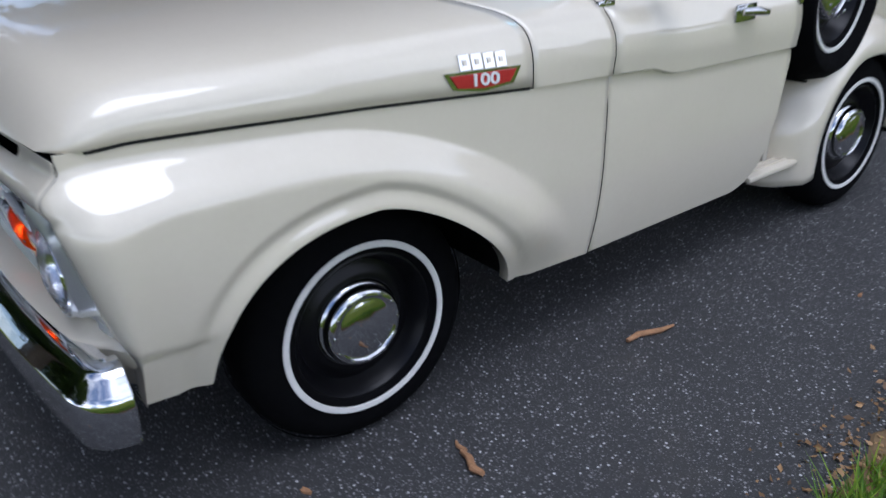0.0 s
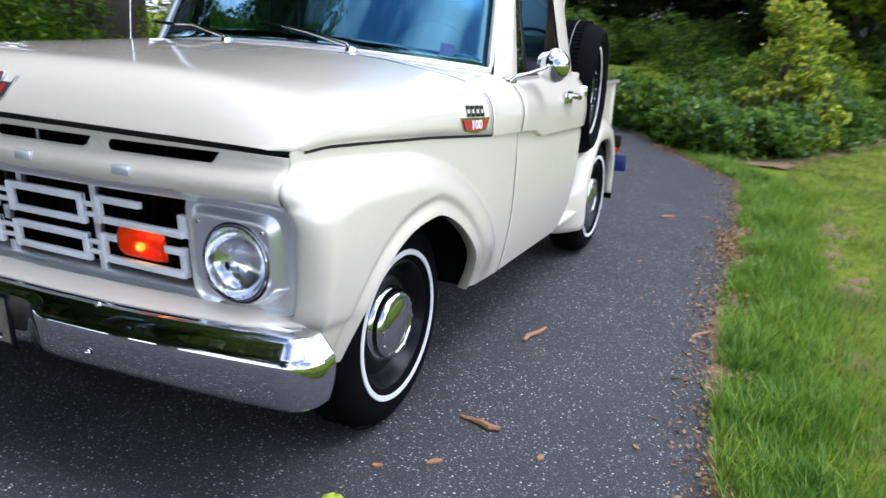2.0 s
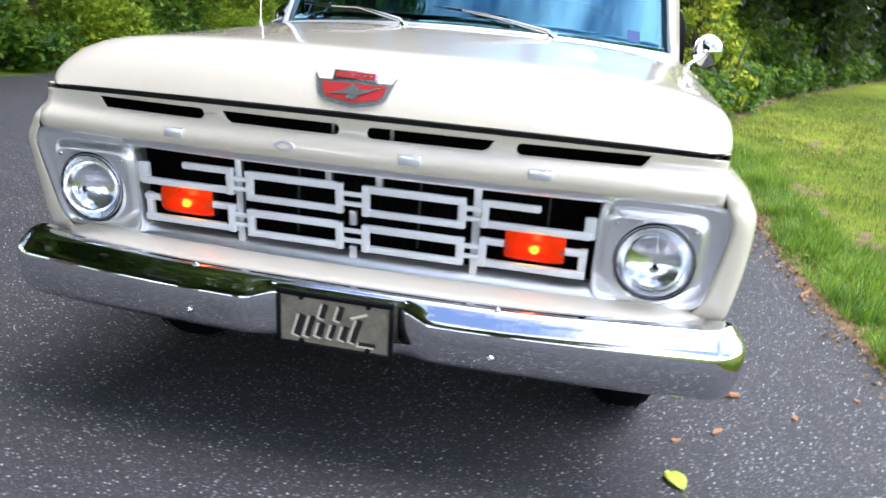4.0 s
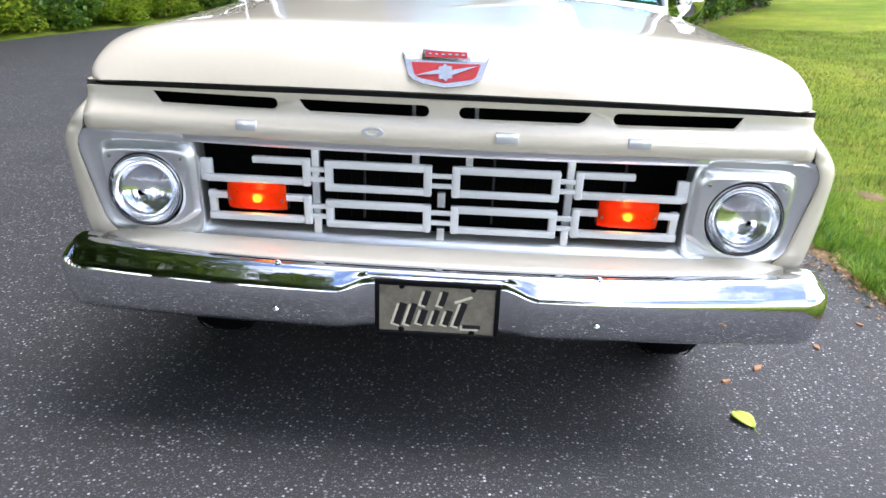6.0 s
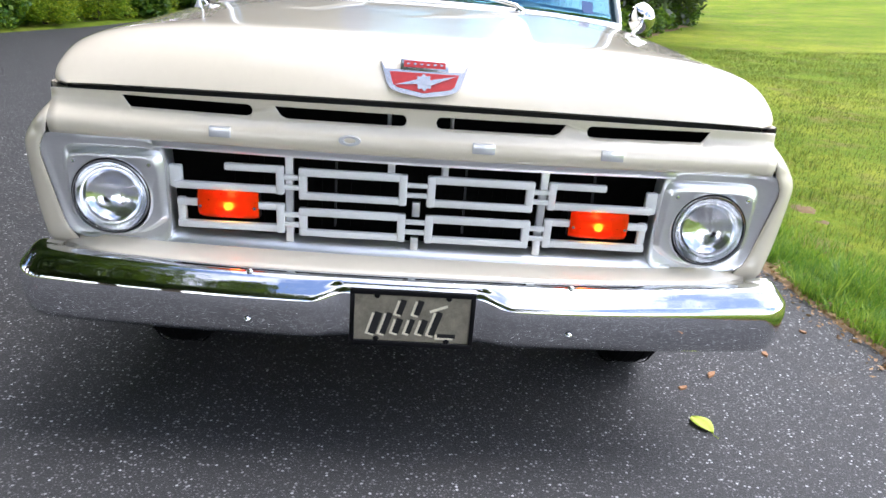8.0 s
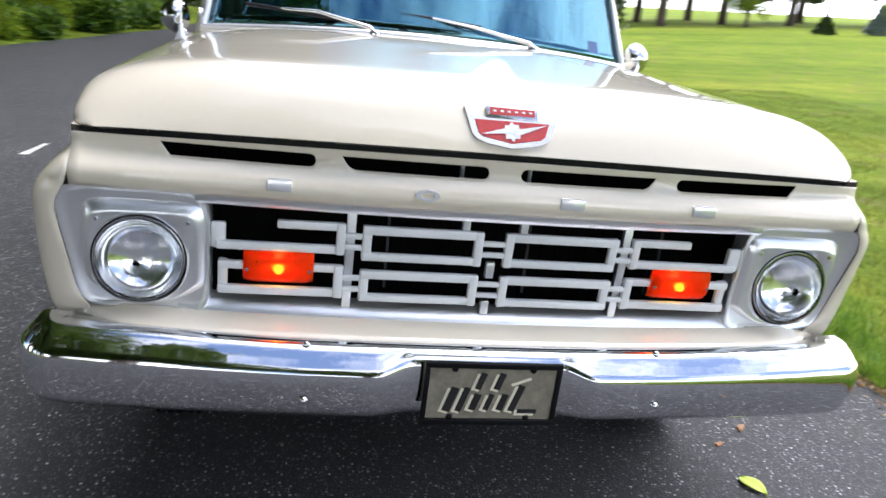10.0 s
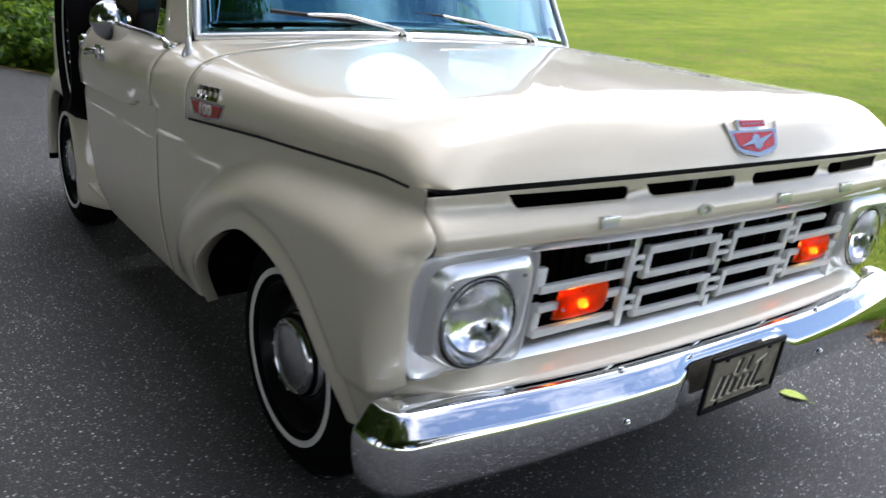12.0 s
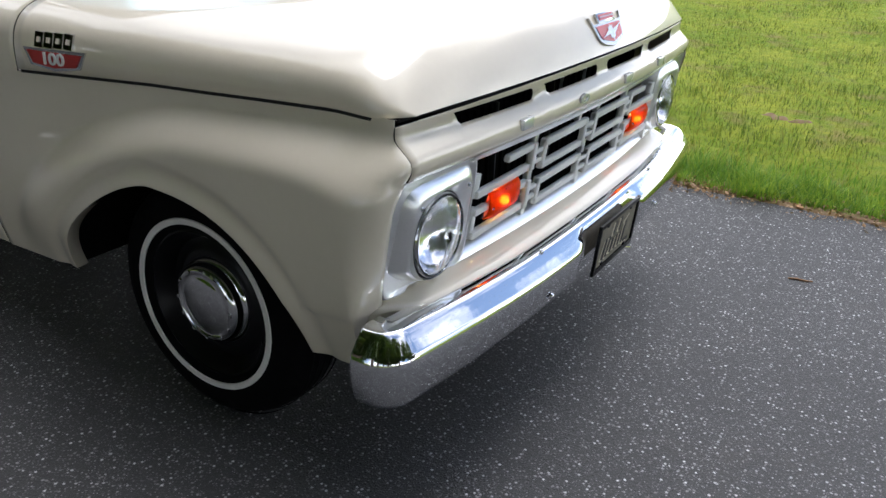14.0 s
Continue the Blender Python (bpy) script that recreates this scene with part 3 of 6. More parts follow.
def build_grille():
    gx = 0.104
    rows = []
    for z, dx in ((0.868, 0.012), (0.866, -0.004), (0.862, -0.010), (0.846, -0.008), (0.840, -0.002), (0.838, 0.03)):
        rows.append([(gx - 0.004 + dx + bow(y), y, z) for y in span(-0.66, 0.66, 31)])
    thicken(lean_part("grille_top_rail", sheet(rows), ALU, truck), 0.003)
    rows = []
    for z, dx in ((0.612, 0.034), (0.607, 0.022), (0.597, 0.002), (0.581, -0.012), (0.571, -0.016), (0.564, -0.010), (0.560, 0.012)):
        rows.append([(gx + dx + 0.012 + bow(y), y, z) for y in span(-0.70, 0.70, 31)])
    thicken(lean_part("grille_bottom_rail", sheet(rows), ALU, truck), 0.003)
    for s in (1, -1):
        for y in (0.326,):
            lean_part("grille_post", block((gx + 0.014 + bow(y), s * y - 0.010, 0.60), (gx + 0.030 + bow(y), s * y + 0.010, 0.842), 0.002), ALU, truck)
        lean_part("grille_post", block((gx + 0.012, s * 0.068 - 0.009, 0.806), (gx + 0.03, s * 0.068 + 0.009, 0.842), 0.002), ALU, truck)
        # loops beside the middle
        for z0, z1 in ((0.736, 0.800), (0.634, 0.692)):
            bm = bar([(s * 0.036, z0), (s * 0.290, z0)], 0.016, gx, 0.018, bmesh.new())
            for run in ([(s * 0.290, z0), (s * 0.290, z1)], [(s * 0.290, z1), (s * 0.036, z1)], [(s * 0.036, z1), (s * 0.036, z0)]):
                bar(run, 0.018, gx - 0.001, 0.018, bm)
            lean_part("grille_bar", bm, WHITE_BAR, truck, "white rectangular loop of the grille")
        # outer upper bracket, open outward
        bm = bar([(s * 0.478, 0.801), (s * 0.348, 0.801)], 0.016, gx, 0.018, bmesh.new())
        for run in ([(s * 0.348, 0.801), (s * 0.348, 0.745)], [(s * 0.348, 0.745), (s * 0.607, 0.745)], [(s * 0.607, 0.745), (s * 0.618, 0.785)]):
            bar(run, 0.017, gx - 0.001, 0.018, bm)
        lean_part("grille_bar", bm, WHITE_BAR, truck, "white stepped bracket of the grille")
        bm = bar([(s * 0.603, 0.698), (s * 0.348, 0.698)], 0.016, gx, 0.018, bmesh.new())
        for run in ([(s * 0.348, 0.698), (s * 0.348, 0.638)], [(s * 0.348, 0.638), (s * 0.603, 0.638)], [(s * 0.603, 0.638), (s * 0.603, 0.698)]):
            bar(run, 0.018, gx - 0.001, 0.018, bm)
        lean_part("grille_bar", bm, WHITE_BAR, truck, "white rectangular loop of the grille")
        for z in (0.782, 0.755, 0.680, 0.652):
            lean_part("grille_link", bar([(s * 0.298, z), (s * 0.340, z)], 0.011, gx + 0.002, 0.012, bmesh.new()), WHITE_BAR, truck)
        # amber turn signal
        x = gx + bow(0.48)
        ys = span(s * 0.405, s * 0.557, 12)
        rows = []
        for z in span(0.664, 0.736, 7):
            rows.append([(x - 0.016 + 0.012 * (abs(z - 0.700) / 0.036) ** 4 + 0.012 * (abs(y - s * 0.481) / 0.076) ** 6, y, z) for y in ys])
        sig = lean_part("turn_signal", block((x + 0.011, min(ys) - 0.002, 0.662), (x + 0.03, max(ys) + 0.002, 0.738), 0.003), BLACK, truck, "amber turn signal lamp")
        thicken(lean_part("amber_lens", sheet(rows), AMBER, sig, "ribbed amber lens"), 0.003)
        lean_part("signal_bowl", sheet([[(x + 0.011 - 0.006 * ((abs(z - 0.694) / 0.03) ** 2 + (abs(y - s * 0.481) / 0.076) ** 2) / 2, y, z) for y in ys] for z in span(0.666, 0.734, 7)]), AMBER_BOWL, sig)
        lean_part("bulb", turned([(0.0001, 0.012), (0.009, 0.010), (0.012, 0.0), (0.006, -0.008)], (x - 0.003, s * 0.481, 0.694), "x", -1, 16), BULB, sig, "lit amber bulb")
        for y in (s * 0.413, s * 0.549):
            lean_part("screw", turned([(0.0001, 0.004), (0.004, 0.003), (0.004, 0.0)], (x - 0.011, y, 0.694), "x", -1, 10), CHROME, sig)
    for z in (0.782, 0.755, 0.680, 0.652):
        lean_part("grille_link", block((gx + 0.002, -0.03, z - 0.006), (gx + 0.014, 0.03, z + 0.006), 0.002), WHITE_BAR, truck)
    lean_part("grille_post", block((gx + 0.008, -0.010, 0.695), (gx + 0.024, 0.010, 0.735), 0.002), ALU, truck)
    lean_part("grille_post", block((gx + 0.008, -0.010, 0.60), (gx + 0.024, 0.010, 0.635), 0.002), ALU, truck)


def build_headlight(s):
    yc, zc = 0.776, 0.703

    def plate(hw, hh, n, out, cy, slant):
        """The flat outer plate: its outer side slants inward towards the foot."""
        row = []
        for k in range(64):
            a = 2 * math.pi * k / 64
            c, d = math.cos(a), math.sin(a)
            y = math.copysign(abs(c) ** (2 / n), c) * hw
            z = math.copysign(abs(d) ** (2 / n), d) * hh
            if y > 0:
                y -= slant * (y / hw) * (0.5 - 0.5 * z / hh)
            row.append((plate_x(0.717 + z, cy + y) + out, s * (cy + y), 0.717 + z))
        return row

    bx = 0.128

    def boss(half, top, low, sharp, rise, dish=0.0, shift=-0.009):
        """A rounded square about the lamp, sharper above than below, that rises from the plate to an upright face."""
        row = []
        for k in range(64):
            a = 2 * math.pi * k / 64
            c, d = math.cos(a), math.sin(a)
            n = sharp if d > 0 else 2.2 + (sharp - 2.2) * (1 + d) ** 3
            y = math.copysign(abs(c) ** (2 / n), c) * half
            z = zc + math.copysign(abs(d) ** (2 / n), d) * (top if d > 0 else low)
            back = plate_x(z, yc + shift + y)
            x = back + dish + (0.117 + 0.13 * (0.80 - z) - back) * rise
            row.append((x, s * (yc + shift + y), z))
        return row

    rows = [
        plate(0.1645, 0.149, 7.0, 0.05, 0.7925, 0.043),
        plate(0.164, 0.1485, 7.0, 0.004, 0.7925, 0.043),
        plate(0.1615, 0.146, 7.0, -0.001, 0.7925, 0.043),
        plate(0.157, 0.142, 7.0, -0.001, 0.792, 0.042),
        plate(0.151, 0.138, 6.5, 0.004, 0.790, 0.040),
        plate(0.142, 0.134, 6.0, 0.008, 0.785, 0.034),
        boss(0.132, 0.132, 0.114, 6.5, 0.0, 0.008),
        boss(0.127, 0.126, 0.112, 6.5, 0.22, 0.004),
        boss(0.116, 0.112, 0.109, 6.5, 0.85),
        boss(0.112, 0.107, 0.107, 6.5, 0.98),
        boss(0.109, 0.104, 0.1055, 6.0, 1.0),
        boss(0.1035, 0.102, 0.103, 2.3, 1.0, 0.003, 0.0),
        [(bx - 0.001, y, z) for x, y, z in boss(0.0995, 0.0995, 0.0995, 2.0, 1.0, 0.0, 0.0)],
        [(bx + 0.05, y, z) for x, y, z in boss(0.099, 0.099, 0.099, 2.0, 1.0, 0.0, 0.0)],
    ]
    bez = part("headlight_bezel", sheet(rows, None, True), ALU, truck, "dull aluminium headlight surround")
    for dy, dz in ((0.084, 0.089), (-0.102, 0.089)):
        part("bezel_screw", turned([(0.0001, 0.003), (0.004, 0.0025), (0.0055, 0.0)], (0.117, s * (yc + dy), zc + dz), "x", -1, 10), CHROME, bez)
    at = (bx, s * yc, zc)
    part("headlight_ring", turned([(0.0965, -0.02), (0.0965, 0.003), (0.095, 0.006), (0.092, 0.006), (0.0905, 0.003), (0.0905, -0.01)], at, "x", -1.0), CHROME, bez, "thin chrome headlight ring")
    part("lens_gasket", turned([(0.0992, -0.01), (0.0992, 0.0), (0.0962, 0.0), (0.0962, -0.01)], at, "x", -1.0), BLACK, bez, "thin black gasket round the lamp")
    part("reflector", turned([(0.0903, 0.001), (0.086, -0.018), (0.074, -0.036), (0.055, -0.050), (0.03, -0.058), (0.0001, -0.061)], at, "x", -1.0), REFLECTOR, bez, "silvered lamp bowl")
    # thin domed glass with upright flutes pressed into its back
    glass_rows = []
    for r in (0.0903, 0.084, 0.074, 0.062, 0.048, 0.034, 0.018, 0.0004):
        out = 0.002 + 0.022 * (1 - (r / 0.0903) ** 2)
        glass_rows.append([(at[0] - out - 0.0007 * math.sin(300 * r * math.cos(2 * math.pi * k / 96)), at[1] + r * math.cos(2 * math.pi * k / 96), zc + r * math.sin(2 * math.pi * k / 96)) for k in range(96)])
    lens = thicken(part("lens", sheet(glass_rows, None, True), LENS, bez, "clear fluted headlight lens"), 0.003, 0.0)
    lens.visible_shadow = False


# ---- front bumper ----
def bumper_path(t):
    """t from -1 to 1 across the truck: (x, y, heading normal in plan)."""
    ay = abs(t)
    s = 1 if t >= 0 else -1
    flat = 0.86
    if ay <= flat:
        y = ay / flat * 0.945
        return (0.062 * (y / 0.945) ** 2.4, s * y, Vector((-1, s * 0.14 * (y / 0.945) ** 1.4, 0)).normalized())
    k = (ay - flat) / (1 - flat)
    r, a0, sweep = 0.092, radians(8), radians(80)
    a = a0 + sweep * min(k / 0.8, 1.0)
    y = 0.945 + r * (math.sin(a) - math.sin(a0))
    x = 0.062 + r * (math.cos(a0) - math.cos(a))
    run = 0.022 * max(0.0, k - 0.8) / 0.2
    return (x + run * math.sin(a), s * (y + run * math.cos(a)), Vector((-math.cos(a), s * math.sin(a), 0)))


def build_bumper():
    # flat shelf, broad rounded bevel, face that leans back towards its foot
    prof = [(-0.10, 0.545), (-0.062, 0.551), (-0.046, 0.551), (-0.039, 0.5495), (-0.034, 0.547), (-0.026, 0.539), (-0.012, 0.523), (-0.003, 0.512), (0.003, 0.5055), (0.007, 0.497), (0.006, 0.47), (0.002, 0.44), (-0.005, 0.412), (-0.012, 0.395), (-0.024, 0.384), (-0.04, 0.379)]
    ts = sorted(set(span(-1, 1, 101) + span(0.84, 1, 33) + span(-1, -0.84, 33) + span(-0.24, 0.24, 61)))
    rows = []
    for t in ts:
        x, y, nrm = bumper_path(t)
        dip = 1 - smooth(0.165, 0.262, abs(y))
        row = []
        for o, z in prof:
            # the middle is pressed back behind the plate, up to the bevel
            back = dip * smooth(0.546, 0.512, z)
            oo = o - 0.024 * back
            zz = z + 0.008 * smooth(0.4, 0.95, abs(y)) * (1 if z > 0.5 else -0.7) + 0.022 * back * smooth(0.470, 0.505, z)
            row.append((x + nrm.x * oo, y + nrm.y * oo, zz))
        rows.append(row)
    thicken(part("front_bumper", sheet(rows), BUMPER_CHROME, truck, "pitted chrome front bumper"), 0.003)
    for s in (1, -1):
        for y, z, o in ((0.412, 0.435, 0.006), (0.412, 0.549, -0.036)):
            x = bumper_path(y / 0.945 * 0.86)[0] - o
            part("bumper_bolt", turned([(0.0001, 0.007), (0.005, 0.006), (0.009, 0.003), (0.010, 0.0)], (x, s * y, z), "x", -1, 16), CHROME, truck)
    # plate in a black frame
    m = pose(-0.006, -0.005, 0.467, 90, 0, -90) @ pose(0, 0, 0, 4, 0, 0)
    fr = bmesh.new()
    for lo, hi in (((-0.158, 0.066, 0), (0.158, 0.080, 0.010)), ((-0.158, -0.080, 0), (0.158, -0.066, 0.010)), ((-0.158, -0.066, 0), (-0.146, 0.066, 0.010)), ((0.146, -0.066, 0), (0.158, 0.066, 0.010))):
        block(lo, hi, 0.002, fr, m)
    plate = part("licence_plate", block((-0.152, -0.074, 0.0), (0.152, 0.074, 0.004), 0.0, None, m), PLATE, truck, "weathered grey-green novelty plate with painted bars")
    part("plate_frame", fr, BLACK, plate, "black plastic plate frame")
    for px in (-0.09, 0.09):
        for py in (-0.062, 0.062):
            b = turned([(0.0001, 0.005), (0.006, 0.004), (0.008, 0.0)], (0, 0, 0), "y", 1, 12)
            b.transform(m @ pose(px, py, 0.004, 90, 0, 0))
            part("plate_bolt", b, BLACK, plate)
    strokes = [
        ([(-0.022, 0.054), (-0.034, 0.012)], 0.0075),
        ([(0.022, 0.054), (0.010, 0.012)], 0.0075),
        ([(-0.084, 0.016), (-0.102, -0.046)], 0.0095),
        ([(-0.056, 0.016), (-0.074, -0.046)], 0.0075),
        ([(-0.030, 0.000), (-0.042, -0.042)], 0.0085),
        ([(0.002, 0.000), (-0.010, -0.042)], 0.0065),
        ([(0.034, 0.000), (0.022, -0.042)], 0.0080),
        ([(0.070, 0.024), (0.050, -0.044)], 0.0080),
        ([(0.066, -0.044), (0.112, -0.044)], 0.0055),
        ([(0.050, 0.028), (0.094, 0.046)], 0.0018),
    ]

    def ribbon(pts, w, z0, shift):
        bm = bmesh.new()
        p = [Vector((a + shift, b + shift * 0.8, 0)) for a, b in pts]
        left, right = [], []
        for i, q in enumerate(p):
            d = (p[min(i + 1, len(p) - 1)] - p[max(i - 1, 0)]).normalized()
            nn = Vector((-d.y, d.x, 0)) * w
            left.append(m @ (q + nn + Vector((0, 0, z0))))
            right.append(m @ (q - nn + Vector((0, 0, z0))))
        return sheet([left, right], bm)

    for pts, w in strokes:
        part("painted_bar", ribbon(pts, w + 0.002, 0.0052, -0.006), CREAM_INK, plate, "cream painted shadow stroke")
        if w > 0.003:
            part("painted_bar", ribbon(pts, w, 0.0066, 0.0), BLACK_INK, plate, "black painted stroke")


# ---- wheels ----
def slim(k, profile):
    return [(r * k, o) for r, o in profile]


def wheel(name, place, s, parent, toe=0.0, fat=1.0, bulge=0.0):
    at = (0, 0, 0)
    x, y, z = at
    k = 0.93 if bulge else 1.0
    rim = part(name, turned(slim(k, [(0.195, -0.05), (0.205, 0.012), (0.212, 0.020), (0.206, 0.022), (0.196, 0.010), (0.188, -0.012), (0.175, -0.030), (0.16, -0.028), (0.145, -0.017), (0.13, -0.013), (0.11, -0.018), (0.09, -0.026), (0.0001, -0.026)]), at, "y", s), BLACK, parent, "black steel wheel")
    tyre = turned([(0.202, -0.16), (0.235, -0.17), (0.285, -0.172), (0.322, -0.155), (0.338, -0.130), (0.345, -0.10), (0.346, -0.07), (0.345, -0.04), (0.338, -0.012), (0.325, 0.012 + 0.6 * bulge), (0.30, 0.027 + bulge), (0.275, 0.033 + 0.8 * bulge), (0.2495 * k, 0.033), (0.248 * k, 0.0335)], at, "y", s, 64)
    lathe(slim(k, [(0.2295, 0.0325), (0.2285, 0.031), (0.225, 0.028), (0.212, 0.021), (0.203, 0.010)]), 64, at, s, tyre)
    part("tyre", tyre, RUBBER, rim, "black cross-ply tyre")
    part("whitewall", turned(slim(k, [(0.248, 0.0335), (0.246, 0.0365), (0.231, 0.0362), (0.2295, 0.0325)]), at, "y", s, 64), WHITEWALL, rim, "narrow white band on the tyre")
    tr = bmesh.new()
    for o in (-0.125, -0.098, -0.07, -0.042, -0.015):
        lathe([(0.3475, o - 0.004), (0.349, o), (0.3475, o + 0.004)], 64, at, s, tr)
    part("tread_ribs", tr, RUBBER, rim)
    if bulge:
        # cross-cut tread lugs and the pale moulding line of a tyre that never ran
        lugs = bmesh.new()
        for q in range(84):
            for o in (-0.111, -0.084, -0.056, -0.028):
                block((-0.008, o - 0.010, 0.343), (0.008, o + 0.010, 0.3515), 0.0, lugs, Matrix.Rotation(2 * math.pi * (q + 0.5 * (o < -0.07)) / 84, 4, "Y") @ Matrix.Diagonal((1, s, 1, 1)))
        part("tread_lugs", lugs, RUBBER, rim)
        streak = turned([(0.3518, -0.066), (0.3528, -0.0635), (0.3518, -0.061)], at, "y", s, 64)
        part("tread_streak", streak, STREAK, rim, "chalky line round the tread")
    cap = part("hubcap", turned([(0.122, -0.004), (0.126, 0.004), (0.122, 0.012), (0.116, 0.016), (0.114, 0.030), (0.109, 0.040), (0.101, 0.046), (0.094, 0.047), (0.090, 0.043), (0.084, 0.042), (0.078, 0.045), (0.05, 0.051), (0.0001, 0.054)], (0, -s * (0.018 + 0.4 * bulge), 0), "y", s, 56), CAP_CHROME, rim, "chrome dog-dish hubcap")
    stud = None
    for k in range(12):
        a = 2 * math.pi * k / 12
        m = Matrix.Translation((x + 0.0985 * math.cos(a), y + s * 0.029, z + 0.0985 * math.sin(a))) @ Matrix.Rotation(-a + math.pi / 2, 4, "Y")
        if stud is None:
            stud = part("hubcap_stud", block((-0.006, -0.002, -0.004), (0.006, 0.003, 0.004), 0.0015), CHROME, cap)
            stud.matrix_basis = m
        else:
            ob = new("hubcap_stud", stud.data)
            ob.parent, ob.matrix_basis = cap, m
    rim.matrix_basis = pose(*place, 0, 0, toe * s) @ Matrix.Diagonal((1 + 0.15 * (fat - 1), fat, 1 + 0.15 * (fat - 1), 1))
    return rim


WX, RX = 0.804, 3.36
for s in (1, -1):
    build_fender(s)
    wheel("wheel", (WX, 0.832 if s > 0 else -0.846, 0.346), s, truck)
    wheel("wheel", (RX - 0.02, s * 0.842, 0.346), s, truck)
    wheel("spare_wheel", (2.965, -0.862, 0.996) if s < 0 else (2.965, 0.88, 0.965), s, truck, -6.0, 1.14, 0.030)
    build_headlight(s)
build_hood()
build_nose()
build_grille()
build_bumper()


# ---- cab ----
def belt_y(k):
    """From the crease (0) up to the window sill (1): (y, height above the crease)."""
    return lerp([(0, 0.962), (0.25, 0.968), (0.5, 0.962), (0.72, 0.940), (0.88, 0.912), (1.0, 0.872)], k)


def belt_rows(x0, x1, n, s, sill=1.098):
    rows = []
    for x in span(x0, x1, n):
        z0 = crease_z(x)
        col = [(x, s * 0.930, z0 - 0.004), (x, s * 0.955, z0 - 0.001)]
        for k in span(0, 1, 14):
            col.append((x, s * belt_y(k), z0 + 0.003 + (sill - z0 - 0.003) * k ** 0.9))
        rows.append(col)
    return rows


def door_y(x, z):
    return base_y(z) - 0.006 * smooth(0.80, 0.86, z)


for s in (1, -1):
    # door: lower skin, then belt
    xs = span(1.6145, 2.570, 40)
    rows = []
    for x in xs:
        low = lerp([(1.61, 0.328), (2.38, 0.332), (2.44, 0.35), (2.49, 0.40), (2.53, 0.48), (2.545, 0.60), (2.57, 0.80)], x)
        top = crease_z(x) - 0.004
        rows.append([(x, s * (base_y(low) - 0.03), low + 0.004)] + [(x, s * door_y(x, low + (top - low) * t), low + (top - low) * t) for t in span(0, 1, 20)] + [(x, s * 0.918, top + 0.002)])
    door = thicken(part("door", sheet(rows), PAINT, truck, "cream door with a stepped belt line"), 0.003, rim=SEAM)
    thicken(part("door_belt", sheet(belt_rows(1.6145, 2.573, 22, s)), PAINT, door), 0.003, rim=SEAM)
    part("door_seam", block((1.604, min(s * 0.86, s * 0.905), 0.34), (1.622, max(s * 0.86, s * 0.905), 1.05)), SEAM, door)
    # sill below the door and the step ahead of the rear fender
    part("rocker", block((1.55, min(s * 0.80, s * 0.885), 0.315), (2.44, max(s * 0.80, s * 0.885), 0.345), 0.008), PAINT, truck)
    # handle: chrome escutcheon, lever and button
    h = part("door_handle", block((2.17, s * 0.966 - 0.006, 0.975), (2.28, s * 0.966 + 0.006, 1.03), 0.005), CHROME, door, "chrome door handle")
    part("lever", tube([(2.18, s * 0.985, 1.012), (2.23, s * 1.0, 1.010), (2.29, s * 1.0, 1.0), (2.31, s * 0.985, 0.995)], [0.012, 0.014, 0.013, 0.008]), CHROME, h)
    knob = turned([(0.0001, 0.03), (0.012, 0.028), (0.017, 0.02), (0.018, 0.0)], (0, 0, 0), "y", s, 20)
    knob.transform(pose(2.565, s * 0.935, 1.012) @ Matrix.Diagonal((1.0, 1.0, 1.7, 1)))
    part("push_button", knob, CHROME, h)
    # window frames, pillars, glass
    part("pillar", sheet([[(1.60, s * 0.835, 1.10), (1.70, s * 0.872, 1.095), (1.78, s * 0.868, 1.095)], [(1.69, s * 0.795, 1.40), (1.77, s * 0.828, 1.40), (1.815, s * 0.822, 1.40)], [(1.80, s * 0.735, 1.70), (1.87, s * 0.765, 1.70), (1.90, s * 0.755, 1.70)]]), PAINT, truck, "cream windscreen pillar")
    part("pillar", sheet([[(2.43, s * 0.868, 1.09), (2.49, s * 0.875, 1.09), (2.595, s * 0.868, 1.09), (2.61, s * 0.60, 1.09)], [(2.37, s * 0.745, 1.70), (2.43, s * 0.755, 1.70), (2.55, s * 0.742, 1.70), (2.57, s * 0.5, 1.70)]]), PAINT, truck, "cream rear cab pillar")
    part("window_bead", tube([(1.80, s * 0.862, 1.10), (2.45, s * 0.862, 1.10)], 0.008), BLACK, truck)
    part("vent_divider", tube([(1.93, s * 0.853, 1.10), (1.90, s * 0.80, 1.40), (1.94, s * 0.76, 1.69)], 0.009), BLACK, truck)
    part("vent_glass", sheet([[(1.79, s * 0.855, 1.105), (1.92, s * 0.853, 1.105)], [(1.90, s * 0.76, 1.69), (1.935, s * 0.76, 1.69)]]), GLASS, truck)
    # mirror: round head on a bent arm
    mx, my, mz = (1.86, -0.990, 1.150) if s < 0 else (1.98, 0.985, 1.135)
    arm = part("wing_mirror", tube([(1.63, s * 0.90, 1.092), (1.635, s * 0.915, 1.108), (1.69, s * 0.945, 1.120), (mx - 0.035, my, mz)], [0.010, 0.008, 0.007, 0.007]), CHROME, truck, "round chrome door mirror")
    head = turned([(0.0001, 0.056), (0.022, 0.052), (0.042, 0.038), (0.056, 0.016), (0.061, 0.0), (0.058, -0.005), (0.0001, -0.004)], (0, 0, 0), "x", -1, 40)
    head.transform(pose(mx, my, mz, 0, 0, -27 * s) @ Matrix.Scale(1.14 if s < 0 else 1.12, 4))
    part("mirror_head", head, CHROME, arm)
    part("mirror_foot", block((1.60, s * 0.895 - 0.012, 1.070), (1.67, s * 0.895 + 0.012, 1.096), 0.006, None), CHROME, arm)


